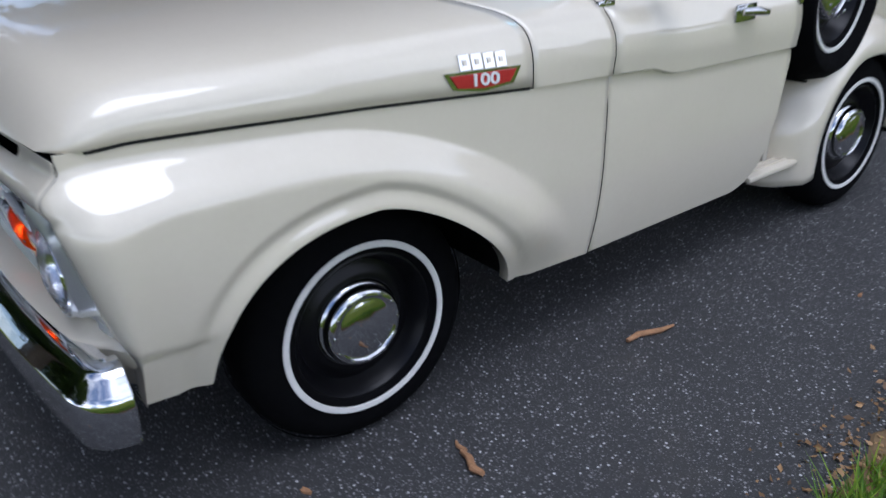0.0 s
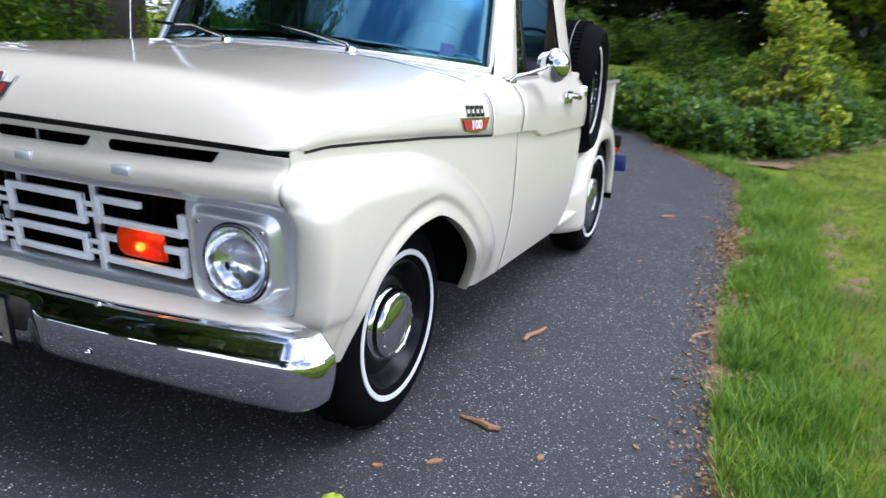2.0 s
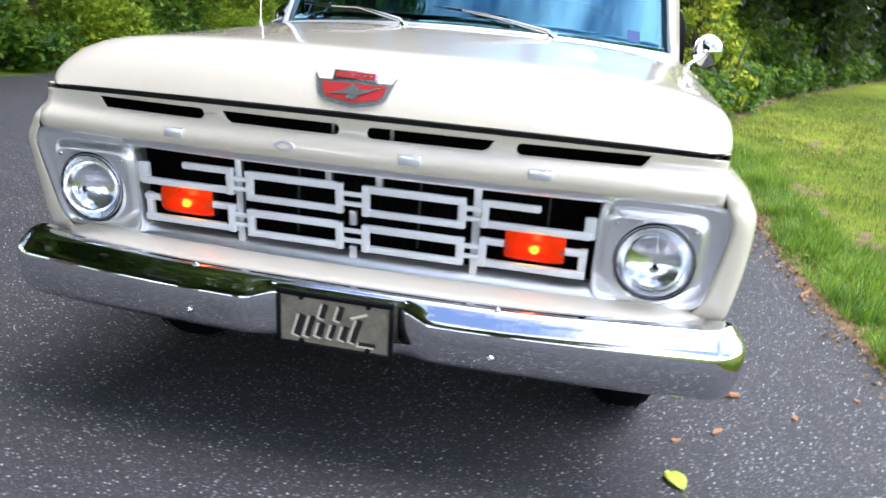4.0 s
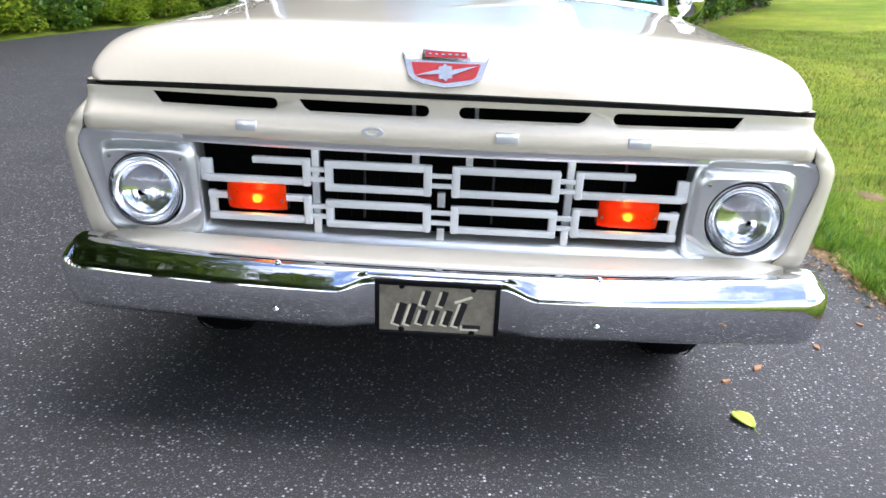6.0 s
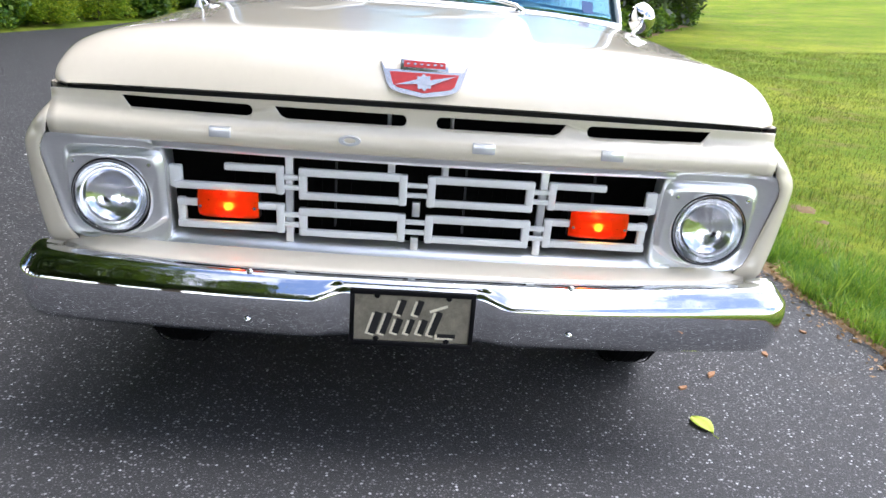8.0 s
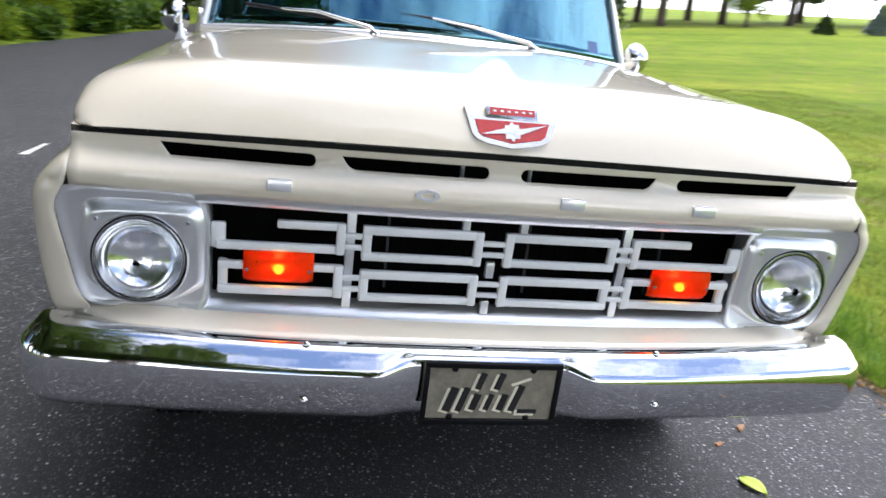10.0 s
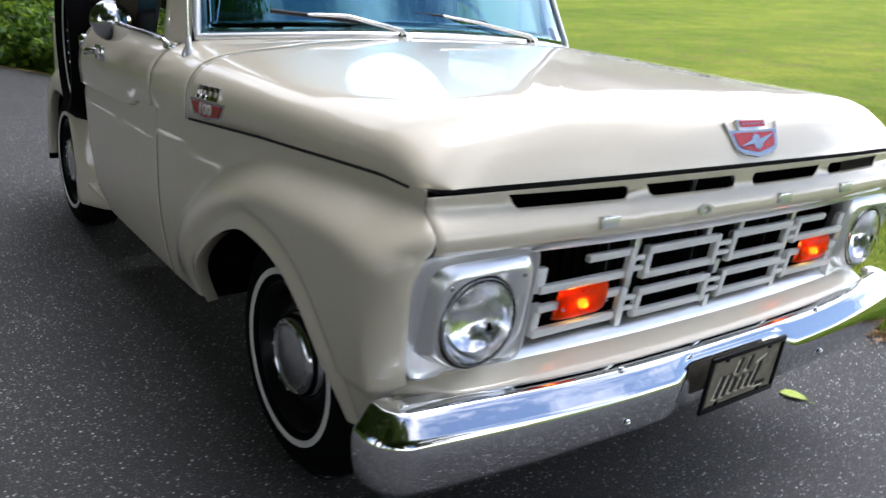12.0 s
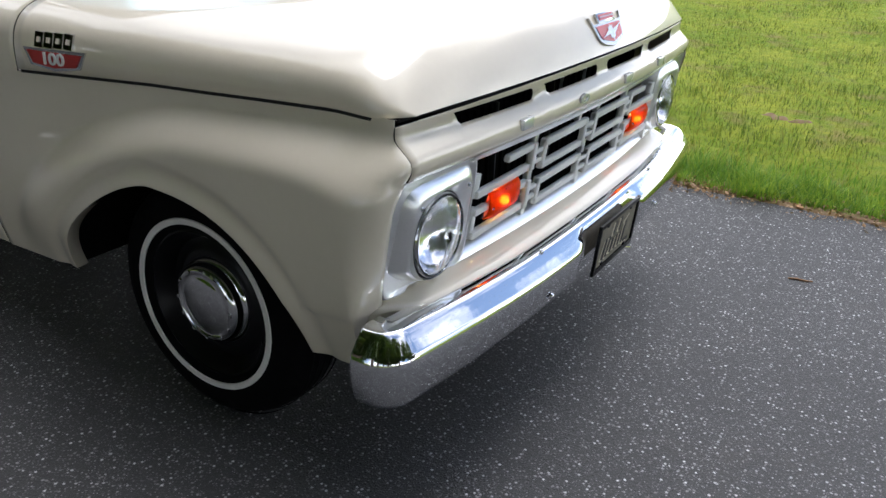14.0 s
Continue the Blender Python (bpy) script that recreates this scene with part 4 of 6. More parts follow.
def screen_point(u, v):
    """Windscreen: u from -1 to 1 across, v from foot (0) to head (1)."""
    au = abs(u)
    x0 = 1.345 + 0.235 * au ** 2.4
    z0 = 1.172 - 0.05 * au ** 2
    y0 = 0.825 * u
    return (x0 + v * (0.36 - 0.10 * au ** 2), y0 * (1 - 0.10 * v), z0 + v * (0.53 + 0.03 * (1 - au ** 2)))


us = span(-1, 1, 41)
glass = part("windscreen", sheet([[screen_point(u * 0.985, v) for u in us] for v in span(0.01, 1, 14)]), SCREEN_GLASS, truck, "curved windscreen reflecting trees, with sky blue put into its sheen")
thicken(glass, 0.005)
glass.visible_shadow = False
edge = [screen_point(-1, v) for v in span(1, 0.05, 12)] + [screen_point(u, 0.0) for u in us] + [screen_point(1, v) for v in span(0.05, 1, 12)]
part("windscreen_trim", tube([(x - 0.006, y, z) for x, y, z in edge], 0.014), BRIGHT, glass, "bright windscreen moulding")
part("windscreen_seal", tube([(x + 0.004, y * 0.985, z + 0.012) for x, y, z in edge], 0.004), BLACK, glass)
# inspection sticker on the glass
a, b = Vector(screen_point(-0.85, 0.06)), Vector(screen_point(-0.85, 0.14))
c, d = Vector(screen_point(-0.79, 0.06)), Vector(screen_point(-0.79, 0.14))
off = Vector((-0.004, 0, 0))
part("sticker", sheet([[a + off, c + off], [b + off, d + off]]), simple("blue_sticker", (0.004, 0.045, 0.16), 0.5), glass, "small blue inspection sticker")
# cowl: from the hood's rear edge to the windscreen's foot and the doors
aa = [math.pi * t for t in span(0, 1, 121)]
rear = [hood_point(1.24, a) for a in aa]
n_out = sum(1 for p in rear if p[1] > 0.80)
rows = []
for i, p0 in enumerate(rear):
    s = 1 if p0[1] > 0 else -1
    j = min(i, len(rear) - 1 - i)
    if abs(p0[1]) > 0.80:
        k = (j / n_out) ** 0.8
        z0 = crease_z(1.61)
        p1 = (1.6105, s * belt_y(k), z0 + 0.003 + (1.098 - z0 - 0.003) * k ** 0.9)
    else:
        q = screen_point(max(-1.0, min(1.0, p0[1] / 0.80)), 0.0)
        p1 = (q[0] - 0.004, q[1], q[2] - 0.008)
    col = []
    for t in span(0, 1, 14):
        e = smooth(0, 1, t)
        x = p0[0] + 0.004 + (p1[0] - p0[0] - 0.004) * t
        z = p0[2] + (p1[2] - p0[2]) * e
        if j == 0:
            z = crease_z(x) + 0.001
        col.append((x, p0[1] + (p1[1] - p0[1]) * e, z))
    rows.append(col)
rows.insert(0, [(x, y - 0.03, z - 0.004) for x, y, z in rows[0]])
rows.append([(x, y + 0.03, z - 0.004) for x, y, z in rows[-1]])
thicken(part("cowl", sheet(rows), PAINT, truck), 0.003, rim=SEAM)
# wipers
for py, tip in ((-0.37, (1.40, 0.12, 1.245)), (0.21, (1.39, 0.66, 1.225))):
    x0 = 1.30
    w = part("wiper", tube([(x0, py, 1.168), (x0 + 0.005, py + 0.02, 1.19), ((x0 + tip[0]) / 2, (py + tip[1]) / 2 - 0.02, 1.225), (tip[0] - 0.012, tip[1] - 0.12, tip[2] - 0.004)], [0.013, 0.008, 0.006, 0.005]), CHROME, truck, "chrome wiper arm with a black blade")
    part("wiper_blade", tube([(tip[0] - 0.035, tip[1] - 0.30, tip[2] - 0.018), (tip[0] - 0.01, tip[1] - 0.12, tip[2] - 0.006), (tip[0], tip[1], tip[2])], 0.007), BLACK, w)
    part("wiper_pivot", turned([(0.022, -0.02), (0.020, 0.006), (0.012, 0.016), (0.0001, 0.018)], (x0, py, 1.166), "x", -1, 20), CHROME, w)
# aerial on the right-hand cowl
aer = part("aerial", tube([(1.47, 0.89, 1.10), (1.48, 0.888, 1.40), (1.50, 0.885, 1.95)], [0.0045, 0.004, 0.0025]), CHROME, truck, "thin chrome aerial")
base = turned([(0.022, 0.0), (0.020, 0.012), (0.010, 0.03), (0.008, 0.05), (0.006, 0.06)], (0, 0, 0), "y", 1, 20)
base.transform(pose(1.47, 0.89, 1.075, 90, 0, 0))
part("aerial_foot", base, BRIGHT, aer)
# roof, back of the cab, floor and inside
rows = []
for t in span(0, 1, 14):
    x = 1.68 + 0.89 * t
    rows.append([(x + 0.08 * (abs(u) ** 3) * (1 - t), 0.76 * u, 1.695 + 0.05 * (1 - abs(u) ** 3) * (1 - (2 * t - 1) ** 4)) for u in span(-1, 1, 21)])
thicken(part("roof", sheet(rows), PAINT, truck), 0.004)
bm = block((2.575, -0.905, 0.40), (2.61, 0.905, 1.10), 0.01)
for lo, hi in (((2.56, -0.80, 1.10), (2.60, -0.735, 1.69)), ((2.56, 0.735, 1.10), (2.60, 0.80, 1.69)), ((2.56, -0.74, 1.55), (2.60, 0.74, 1.70))):
    block(lo, hi, 0.006, bm)
part("cab_back", bm, PAINT, truck)
part("rear_window", block((2.575, -0.735, 1.10), (2.58, 0.735, 1.55)), GLASS, truck).visible_shadow = False
# dark panel added under the roof to dim the cab behind the windscreen
rows = []
for t in span(0, 1, 6):
    rows.append([(1.72 + 0.82 * t, 0.74 * u, 1.675 + 0.04 * (1 - abs(u) ** 3)) for u in span(-1, 1, 11)])
part("headliner", sheet(rows), VINYL, truck, "dark headliner panel added to dim the cab")
part("cab_lining", block((2.555, -0.86, 0.42), (2.57, 0.86, 1.095)), TAN, truck)
for s in (1, -1):
    part("cab_lining", block((2.546, min(s * 0.73, s * 0.80), 1.095), (2.557, max(s * 0.73, s * 0.80), 1.68)), TAN, truck)
    part("cab_lining", sheet([[(2.42, s * 0.850, 1.09), (2.55, s * 0.852, 1.09)], [(2.38, s * 0.735, 1.69), (2.545, s * 0.728, 1.69)]]), TAN, truck)
    part("cab_lining", sheet([[(1.62, s * 0.845, 0.45), (2.55, s * 0.845, 0.45)], [(1.66, s * 0.845, 1.085), (2.55, s * 0.845, 1.085)]]), TAN, truck)
part("cab_lining", block((2.546, -0.73, 1.545), (2.557, 0.73, 1.68)), TAN, truck)
part("dashboard", block((1.52, -0.80, 0.86), (1.72, 0.80, 1.10), 0.03), VINYL, truck, "dark dashboard")
part("bench_seat", block((2.02, -0.76, 0.5), (2.52, 0.76, 0.80), 0.05), VINYL, truck, "dark vinyl bench seat")
part("seat_back", block((2.39, -0.76, 0.75), (2.54, 0.76, 1.16), 0.05), VINYL, truck)
ringp = [(1.86 + 0.10 * math.sin(a) * 0.55, -0.42 + 0.20 * math.cos(a), 1.13 + 0.17 * math.sin(a)) for a in span(0, 2 * math.pi, 33)]
sw = part("steering_wheel", tube(ringp, 0.011, cap=False), BLACK, truck, "thin black steering wheel")
part("steering_column", tube([(1.66, -0.42, 1.02), (1.85, -0.42, 1.12)], 0.02), BLACK, sw)
part("cab_floor", block((1.35, -0.86, 0.36), (2.60, 0.86, 0.40)), UNDER, truck)
part("firewall", block((1.33, -0.78, 0.36), (1.36, 0.78, 1.04)), UNDER, truck)
# unseen black mass with frame rails, added to block light under the truck
bm = block((0.36, -0.50, 0.36), (1.33, 0.50, 0.86))
block((0.30, -0.45, 0.34), (4.0, -0.35, 0.46), 0, bm)
block((0.30, 0.35, 0.34), (4.0, 0.45, 0.46), 0, bm)
block((0.75, -0.75, 0.30), (0.88, 0.75, 0.38), 0, bm)
block((3.30, -0.75, 0.28), (3.42, 0.75, 0.40), 0, bm)
part("chassis", bm, UNDER, truck, "black chassis frame and engine bay")

# ---- side badges and hood emblem ----
for s in (1, -1):
    def on(x, z, o):
        k = (x - 0.147) * 1.07
        edge, crown = shut_z(x) + 0.003, 1.135 + 0.035 * k / 1.2
        t = max(0.0, min(1.0, (z - edge) / (crown - edge)))
        y = lerp(HOOD_W, k) * (1 - t ** 3.5) ** (1 / 3.5)
        return (x, s * (y + o), z)

    xa = (1.018, 1.262)

    def badge_sheet(pts, o, thick, material, name, parent, label=""):
        bm = bmesh.new()
        top = [bm.verts.new(on(x, z, o + thick)) for x, z in pts]
        low = [bm.verts.new(on(x, z, o - 0.012)) for x, z in pts]
        bm.faces.new(top)
        for i in range(len(pts)):
            j = (i + 1) % len(pts)
            bm.faces.new([top[i], top[j], low[j], low[i]])
        return part(name, bm, material, parent, label, False)

    zt = lambda x: 0.990 - 0.055 * (x - 1.14)
    out = [(1.018, zt(1.018)), (1.262, zt(1.262)), (1.236, zt(1.236) - 0.042), (1.14, zt(1.14) - 0.053), (1.044, zt(1.044) - 0.042)]
    bd = badge_sheet(out, 0.0, 0.006, CHROME, "side_badge", truck, "chrome and red hood-side badge")
    cx, cz = 1.14, zt(1.14) - 0.024
    badge_sheet([(cx + (x - cx) * 0.86, cz + (z - cz) * 0.72) for x, z in out], 0.0, 0.0085, RED, "badge_field", bd, "red badge field")
    for k, x in enumerate((1.083, 1.121, 1.159, 1.197)):
        z = zt(x) + 0.003
        badge_sheet([(x - 0.016, z), (x + 0.016, z), (x + 0.016, z + 0.036), (x - 0.016, z + 0.036)], 0.0, 0.008, CHROME, "badge_block", bd)
        badge_sheet([(x - 0.005, z + 0.012), (x + 0.005, z + 0.012), (x + 0.005, z + 0.024), (x - 0.005, z + 0.024)], 0.0, 0.0095, PAINT, "badge_inset", bd)
    way = (Vector(on(1.19, zt(1.19) - 0.023, 0)) - Vector(on(1.09, zt(1.09) - 0.023, 0))).normalized() * -s
    rise = (Vector(on(cx, cz + 0.012, 0)) - Vector(on(cx, cz - 0.012, 0))).normalized()
    m = Matrix.Identity(4)
    for k, v in enumerate((way, rise, way.cross(rise), Vector(on(cx, cz, 0.010)))):
        m.col[k][:3] = v
    lettering("badge_number", "100", 0.041, m, WHITE_BAR, bd, 0.0015, 0.0, 0.0008, 1.5)

# emblem on the hood's nose
mE = Matrix.Translation((0.094, 0.0, 1.050)) @ Matrix.Rotation(radians(30), 4, "Y") @ pose(0, 0, 0, 90, 0, -90)


def shield(scale, z0, z1, cut=None):
    pts = [(-0.106, 0.042), (-0.094, 0.021), (0.094, 0.021), (0.106, 0.042), (0.088, -0.018), (0.078, -0.029), (0.055, -0.038), (0, -0.047), (-0.055, -0.038), (-0.078, -0.029), (-0.088, -0.018)]
    bm = bmesh.new()
    a = [bm.verts.new(mE @ Vector((x * scale, y * scale + 0.0, z1))) for x, y in pts]
    b = [bm.verts.new(mE @ Vector((x * scale, y * scale + 0.0, z0))) for x, y in pts]
    bm.faces.new(a)
    for i in range(len(a)):
        j = (i + 1) % len(a)
        bm.faces.new([a[i], a[j], b[j], b[i]])
    return bm


em = part("hood_emblem", shield(1.0, -0.03, 0.008), BADGE_METAL, truck, "chrome and red shield emblem with a gear and bolt", False)
field = bmesh.new()
pts = [(-0.083, 0.014), (0.083, 0.014), (0.074, -0.016), (0.064, -0.024), (0.0, -0.036), (-0.064, -0.024), (-0.074, -0.016)]
field.faces.new([field.verts.new(mE @ Vector((x, y, 0.0095))) for x, y in pts])
part("emblem_field", field, RED, em, "red enamel field", False)
crown = bmesh.new()
for lo, hi in (((-0.058, 0.019, 0.0), (0.058, 0.048, 0.010)),):
    block(lo, hi, 0.002, crown, mE)
part("emblem_crown", crown, BADGE_METAL, em)
cf = bmesh.new()
block((-0.050, 0.027, 0.009), (0.050, 0.043, 0.0115), 0.0, cf, mE)
part("emblem_field", cf, RED, em, "red enamel strip")
dots = bmesh.new()
for k in range(6):
    block((-0.043 + k * 0.016, 0.033, 0.011), (-0.036 + k * 0.016, 0.037, 0.0125), 0.0, dots, mE)
part("emblem_dots", dots, BADGE_METAL, em)
gear = bmesh.new()
gp = []
for k in range(32):
    r = 0.0215 if k % 4 < 2 else 0.017
    a = 2 * math.pi * k / 32
    gp.append((r * math.cos(a), r * math.sin(a) - 0.010))
gear.faces.new([gear.verts.new(mE @ Vector((x, y, 0.0112))) for x, y in gp])
part("emblem_gear", gear, BADGE_METAL, em, "", False)
bolt = bmesh.new()
bolt.faces.new([bolt.verts.new(mE @ Vector((x, y, 0.0122))) for x, y in ((-0.070, -0.020), (-0.010, -0.001), (0.004, -0.006), (0.078, 0.010), (0.012, -0.019), (-0.004, -0.014))])
part("emblem_bolt", bolt, BADGE_METAL, em, "", False)

# ---- bed, rear fenders, tail ----
for s in (1, -1):
    bm = block((2.72, min(s * 0.70, s * 0.745), 0.48), (4.02, max(s * 0.70, s * 0.745), 0.985), 0.008)
    bed = part("bed_side", bm, PAINT, truck, "cream stepside bed wall")
    part("bed_rail", block((2.72, min(s * 0.69, s * 0.795), 0.985), (4.08, max(s * 0.69, s * 0.795), 1.012), 0.008), PAINT, bed)
    part("stake_post", block((3.96, min(s * 0.72, s * 0.785), 0.45), (4.03, max(s * 0.72, s * 0.785), 0.99), 0.008), PAINT, bed)
    rows = []
    for a in span(-2, 192, 52):
        c, d = math.cos(radians(a)), math.sin(radians(a))

        def out_to(w, h, p):
            return ((abs(c) / w) ** p + (max(0.0, d) / h) ** p) ** (-1 / p)

        front = smooth(0.2, 0.98, -c)
        if c > 0:
            ri, ro = out_to(0.30, 0.358, 3.0), out_to(0.405, 0.515, 3.2)
        else:
            ri, ro = out_to(0.375, 0.358, 2.1), 0.515 + 0.055 * front - 0.03 * math.sin(math.pi * front)
        row = []
        for k, yy in ((0.0, 0.862), (0.0, 0.900), (0.05, 0.908), (0.20, 0.911), (0.42, 0.903), (0.62, 0.882), (0.80, 0.845), (0.92, 0.80), (1.0, 0.74)):
            r = ri + (ro - ri) * k
            row.append((RX - 0.03 + r * c, s * (yy + 0.02 * front * (k < 0.6)), 0.335 + r * d))
        rows.append(row)
    fen = thicken(part("rear_fender", sheet(rows), PAINT, truck), 0.003)
    st = bmesh.new()
    block((2.52, min(s * 0.72, s * 0.90), 0.325), (2.86, max(s * 0.72, s * 0.90), 0.348), 0.008, st)
    for k in range(4):
        block((2.56, min(s * (0.76 + 0.032 * k), s * (0.772 + 0.032 * k)), 0.346), (2.84, max(s * (0.76 + 0.032 * k), s * (0.772 + 0.032 * k)), 0.354), 0.003, st)
    part("side_step", st, PAINT, truck, "ribbed cream side step")
    part("step_apron", block((2.66, min(s * 0.70, s * 0.745), 0.33), (2.92, max(s * 0.70, s * 0.745), 0.62), 0.01), PAINT, truck)
    part("rear_housing", sheet([[(RX + 0.37 * math.cos(radians(a)), s * yy, 0.34 + 0.39 * math.sin(radians(a))) for a in span(-10, 190, 20)] for yy in (0.90, 0.60)]), UNDER, truck)
    # carrier of the spare wheel
    part("spare_bracket", tube([(2.955, s * 0.72, 0.80), (2.955, s * 0.76, 1.0), (2.965, s * 0.88, 1.012)], 0.025), BLACK, truck)
    # tail lamp on a bracket
    ly = 0.85 if s < 0 else 0.80
    lamp = part("tail_lamp", tube([(3.95, s * 0.74, 0.62), (3.95, s * 0.77, 0.62), (3.95, s * (ly - 0.01), 0.62)], 0.014), BLACK, truck, "red tail lamp on a black bracket")
    part("lamp_body", block((3.92, s * ly - 0.028, 0.575), (3.98, s * ly + 0.028, 0.662), 0.012), BLACK, lamp)
    part("lamp_lens", block((3.915, s * ly - 0.016, 0.542), (3.975, s * ly + 0.016, 0.575), 0.008), RED_LENS, lamp)
    if s < 0:
        part("lamp_plate", block((3.945, s * 0.885 - 0.042, 0.420), (3.955, s * 0.885 + 0.042, 0.528), 0.003), BLUE, lamp, "dark blue plate under the lamp")
part("bed_floor", block((2.72, -0.72, 0.56), (4.02, 0.72, 0.60)), WOOD_CHIP, truck, "worn wooden bed floor")
part("bed_front", block((2.70, -0.74, 0.50), (2.74, 0.74, 0.99), 0.006), PAINT, truck)
part("tailgate", block((4.02, -0.72, 0.50), (4.06, 0.72, 0.985), 0.012), PAINT, truck)
part("rear_bumper", block((4.10, -0.68, 0.42), (4.18, 0.68, 0.52), 0.02), BLACK, truck)

# ==== the place ====
rng = np.random.default_rng(7)


def from_arrays(name, verts, faces, material):
    me = bpy.data.meshes.new(name)
    nv, nf, k = len(verts), len(faces), faces.shape[1]
    me.vertices.add(nv)
    me.vertices.foreach_set("co", np.asarray(verts, dtype=np.float32).ravel())
    me.loops.add(nf * k)
    me.loops.foreach_set("vertex_index", np.asarray(faces, dtype=np.int32).ravel())
    me.polygons.add(nf)
    me.polygons.foreach_set("loop_start", np.arange(0, nf * k, k, dtype=np.int32))
    me.update(calc_edges=True)
    me.validate()
    me.materials.append(material)
    return me


EDGE = [(-40, -2.15), (-4, -2.05), (-0.66, -1.97), (0.3, -1.93), (1.1, -1.85), (2.1, -1.74), (3.4, -1.68), (5.0, -1.62), (6.8, -1.45), (7.5, -1.12), (8.2, -0.76), (9.3, -0.22), (10.3, 0.27), (11.1, 0.72), (12.0, 1.35), (12.6, 1.50), (15.7, 1.45), (25, 1.5), (60, 2.4)]
FAR_EDGE = [(-40, 7.2), (6.5, 6.65), (9.3, 6.0), (11.5, 5.25), (14, 4.85), (17, 4.5), (20, 4.0), (25, 3.9), (60, 6.0)]


def edge_y(x):
    wob = 0.014 * noise.noise(Vector((x * 1.7, 3.1, 0))) + 0.014 * noise.noise(Vector((x * 6.1, 1.3, 0)))
    return lerp(EDGE, x) + wob


def lawn_z(x, y):
    """The lawn rises gently away from the road."""
    d = max(0.0, -y - 6.0)
    return -0.035 + 0.02 * noise.noise(Vector((x * 0.3, y * 0.3, 0))) + min(0.090 * d * d / (d + 6.0), 7.0)


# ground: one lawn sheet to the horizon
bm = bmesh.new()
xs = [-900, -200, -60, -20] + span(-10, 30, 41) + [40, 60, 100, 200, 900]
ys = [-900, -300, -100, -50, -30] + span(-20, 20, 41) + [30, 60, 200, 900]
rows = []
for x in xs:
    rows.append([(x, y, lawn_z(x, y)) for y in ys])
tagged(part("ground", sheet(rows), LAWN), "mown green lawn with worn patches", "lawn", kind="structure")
xs = [-900, -200, -60, -30] + span(-20, 30, 251) + [40, 60]
near = [(x, edge_y(x)) for x in xs]
rows = []
for x, y0 in near:
    y1 = lerp(FAR_EDGE, x)
    rows.append([(x, y0 - 0.04, -0.05), (x, y0, -0.006), (x, y0 + 0.05, 0.0)] + [(x, y, 0.0) for y in span(y0 + 0.3, y1 - 0.1, 8)] + [(x, y1, -0.04)])
tagged(part("road", sheet(rows), ASPHALT), "dark worn asphalt with pale aggregate", "road", kind="structure")
# two white lines painted along the road, worn through in places
LINE = [(0, 2.50), (3.3, 2.42), (4.5, 2.33), (8.0, 2.09), (10.5, 1.94), (15, 1.69), (40, 1.6)]
for side, wide, start, stop in ((0.0, 0.036, 3.12, 30), (-0.17, 0.018, 7.2, 16)):
    x = start
    while x < stop:
        ln = rng.uniform(0.7, 1.7) if x > 4.5 else 0.42
        pts = [(u, lerp(LINE, u) + side) for u in span(x, x + ln, 7)]
        w = [wide * rng.uniform(0.4, 1.0) for p in pts]
        bm = sheet([[(u, y - k, 0.004), (u, y + k * 0.9, 0.004)] for (u, y), k in zip(pts, w)])
        tagged(part("road_line", bm, LINE_PAINT), "worn white line on the asphalt", "road line", "road lines", "structure")
        x += ln + (rng.uniform(0.06, 0.3) if x > 4.5 else 0.7)


def blades(n, area, lo, hi, width):
    """Grass blades: bent slips of two quads."""
    pts = area(n)
    n = len(pts)
    h = rng.uniform(lo, hi, n)
    h *= np.array([max(0.45, 1.0 + 0.9 * noise.noise(Vector((u * 2.6, v * 2.6, 3.0))) + 0.6 * noise.noise(Vector((u * 9.0, v * 9.0, 7.0)))) for u, v in pts])
    a = rng.uniform(0, 2 * np.pi, n)
    lean = rng.uniform(0.15, 0.9, n) * h
    b = a + rng.uniform(-0.6, 0.6, n) + np.pi / 2
    w = width * rng.uniform(0.6, 1.3, n)
    side = np.stack([np.cos(a), np.sin(a), np.zeros(n)], 1) * w[:, None]
    fwd = np.stack([np.cos(b), np.sin(b), np.zeros(n)], 1)
    base = np.stack([pts[:, 0], pts[:, 1], np.array([lawn_z(u, v) for u, v in pts]) + 0.002], 1)
    up = np.array([0, 0, 1.0])
    mid = base + up * (h * 0.55)[:, None] + fwd * (lean * 0.3)[:, None]
    tip = base + up * h[:, None] + fwd * lean[:, None]
    v = np.stack([base - side, base + side, mid - side * 0.8, mid + side * 0.8, tip], 1).reshape(-1, 3)
    i = np.arange(n)[:, None] * 5
    f = np.concatenate([i + np.array([0, 1, 3]), i + np.array([0, 3, 2]), i + np.array([2, 3, 4])], 0)
    return v, f


BARE = [(5.3, -2.33, 0.55, 0.16), (3.75, -2.38, 0.45, 0.15), (4.5, -2.30, 0.5, 0.15), (8.1, -3.05, 0.7, 0.2), (3.05, -2.62, 0.40, 0.13), (0.1, -3.9, 0.3, 0.14)]


def verge(n):
    x = rng.uniform(-3.5, 9.5, n)
    d = rng.gamma(1.6, 0.13, n)
    d *= 1 + 0.35 * np.array([noise.noise(Vector((v * 1.3, 8.0, 0))) for v in x])
    ok = d < 1.4
    x, d = x[ok], d[ok]
    y = np.array([edge_y(v) + 0.05 * noise.noise(Vector((v * 3.3, 5.0, 0))) for v in x]) - 0.02 - d
    ok = np.ones(len(x), bool)
    for bx, by, ba, bb in BARE:
        ok &= ((x - bx) / ba) ** 2 + ((y - by) / bb) ** 2 > rng.uniform(-0.5, 1.6, len(x))
    return np.stack([x, y], 1)[ok]


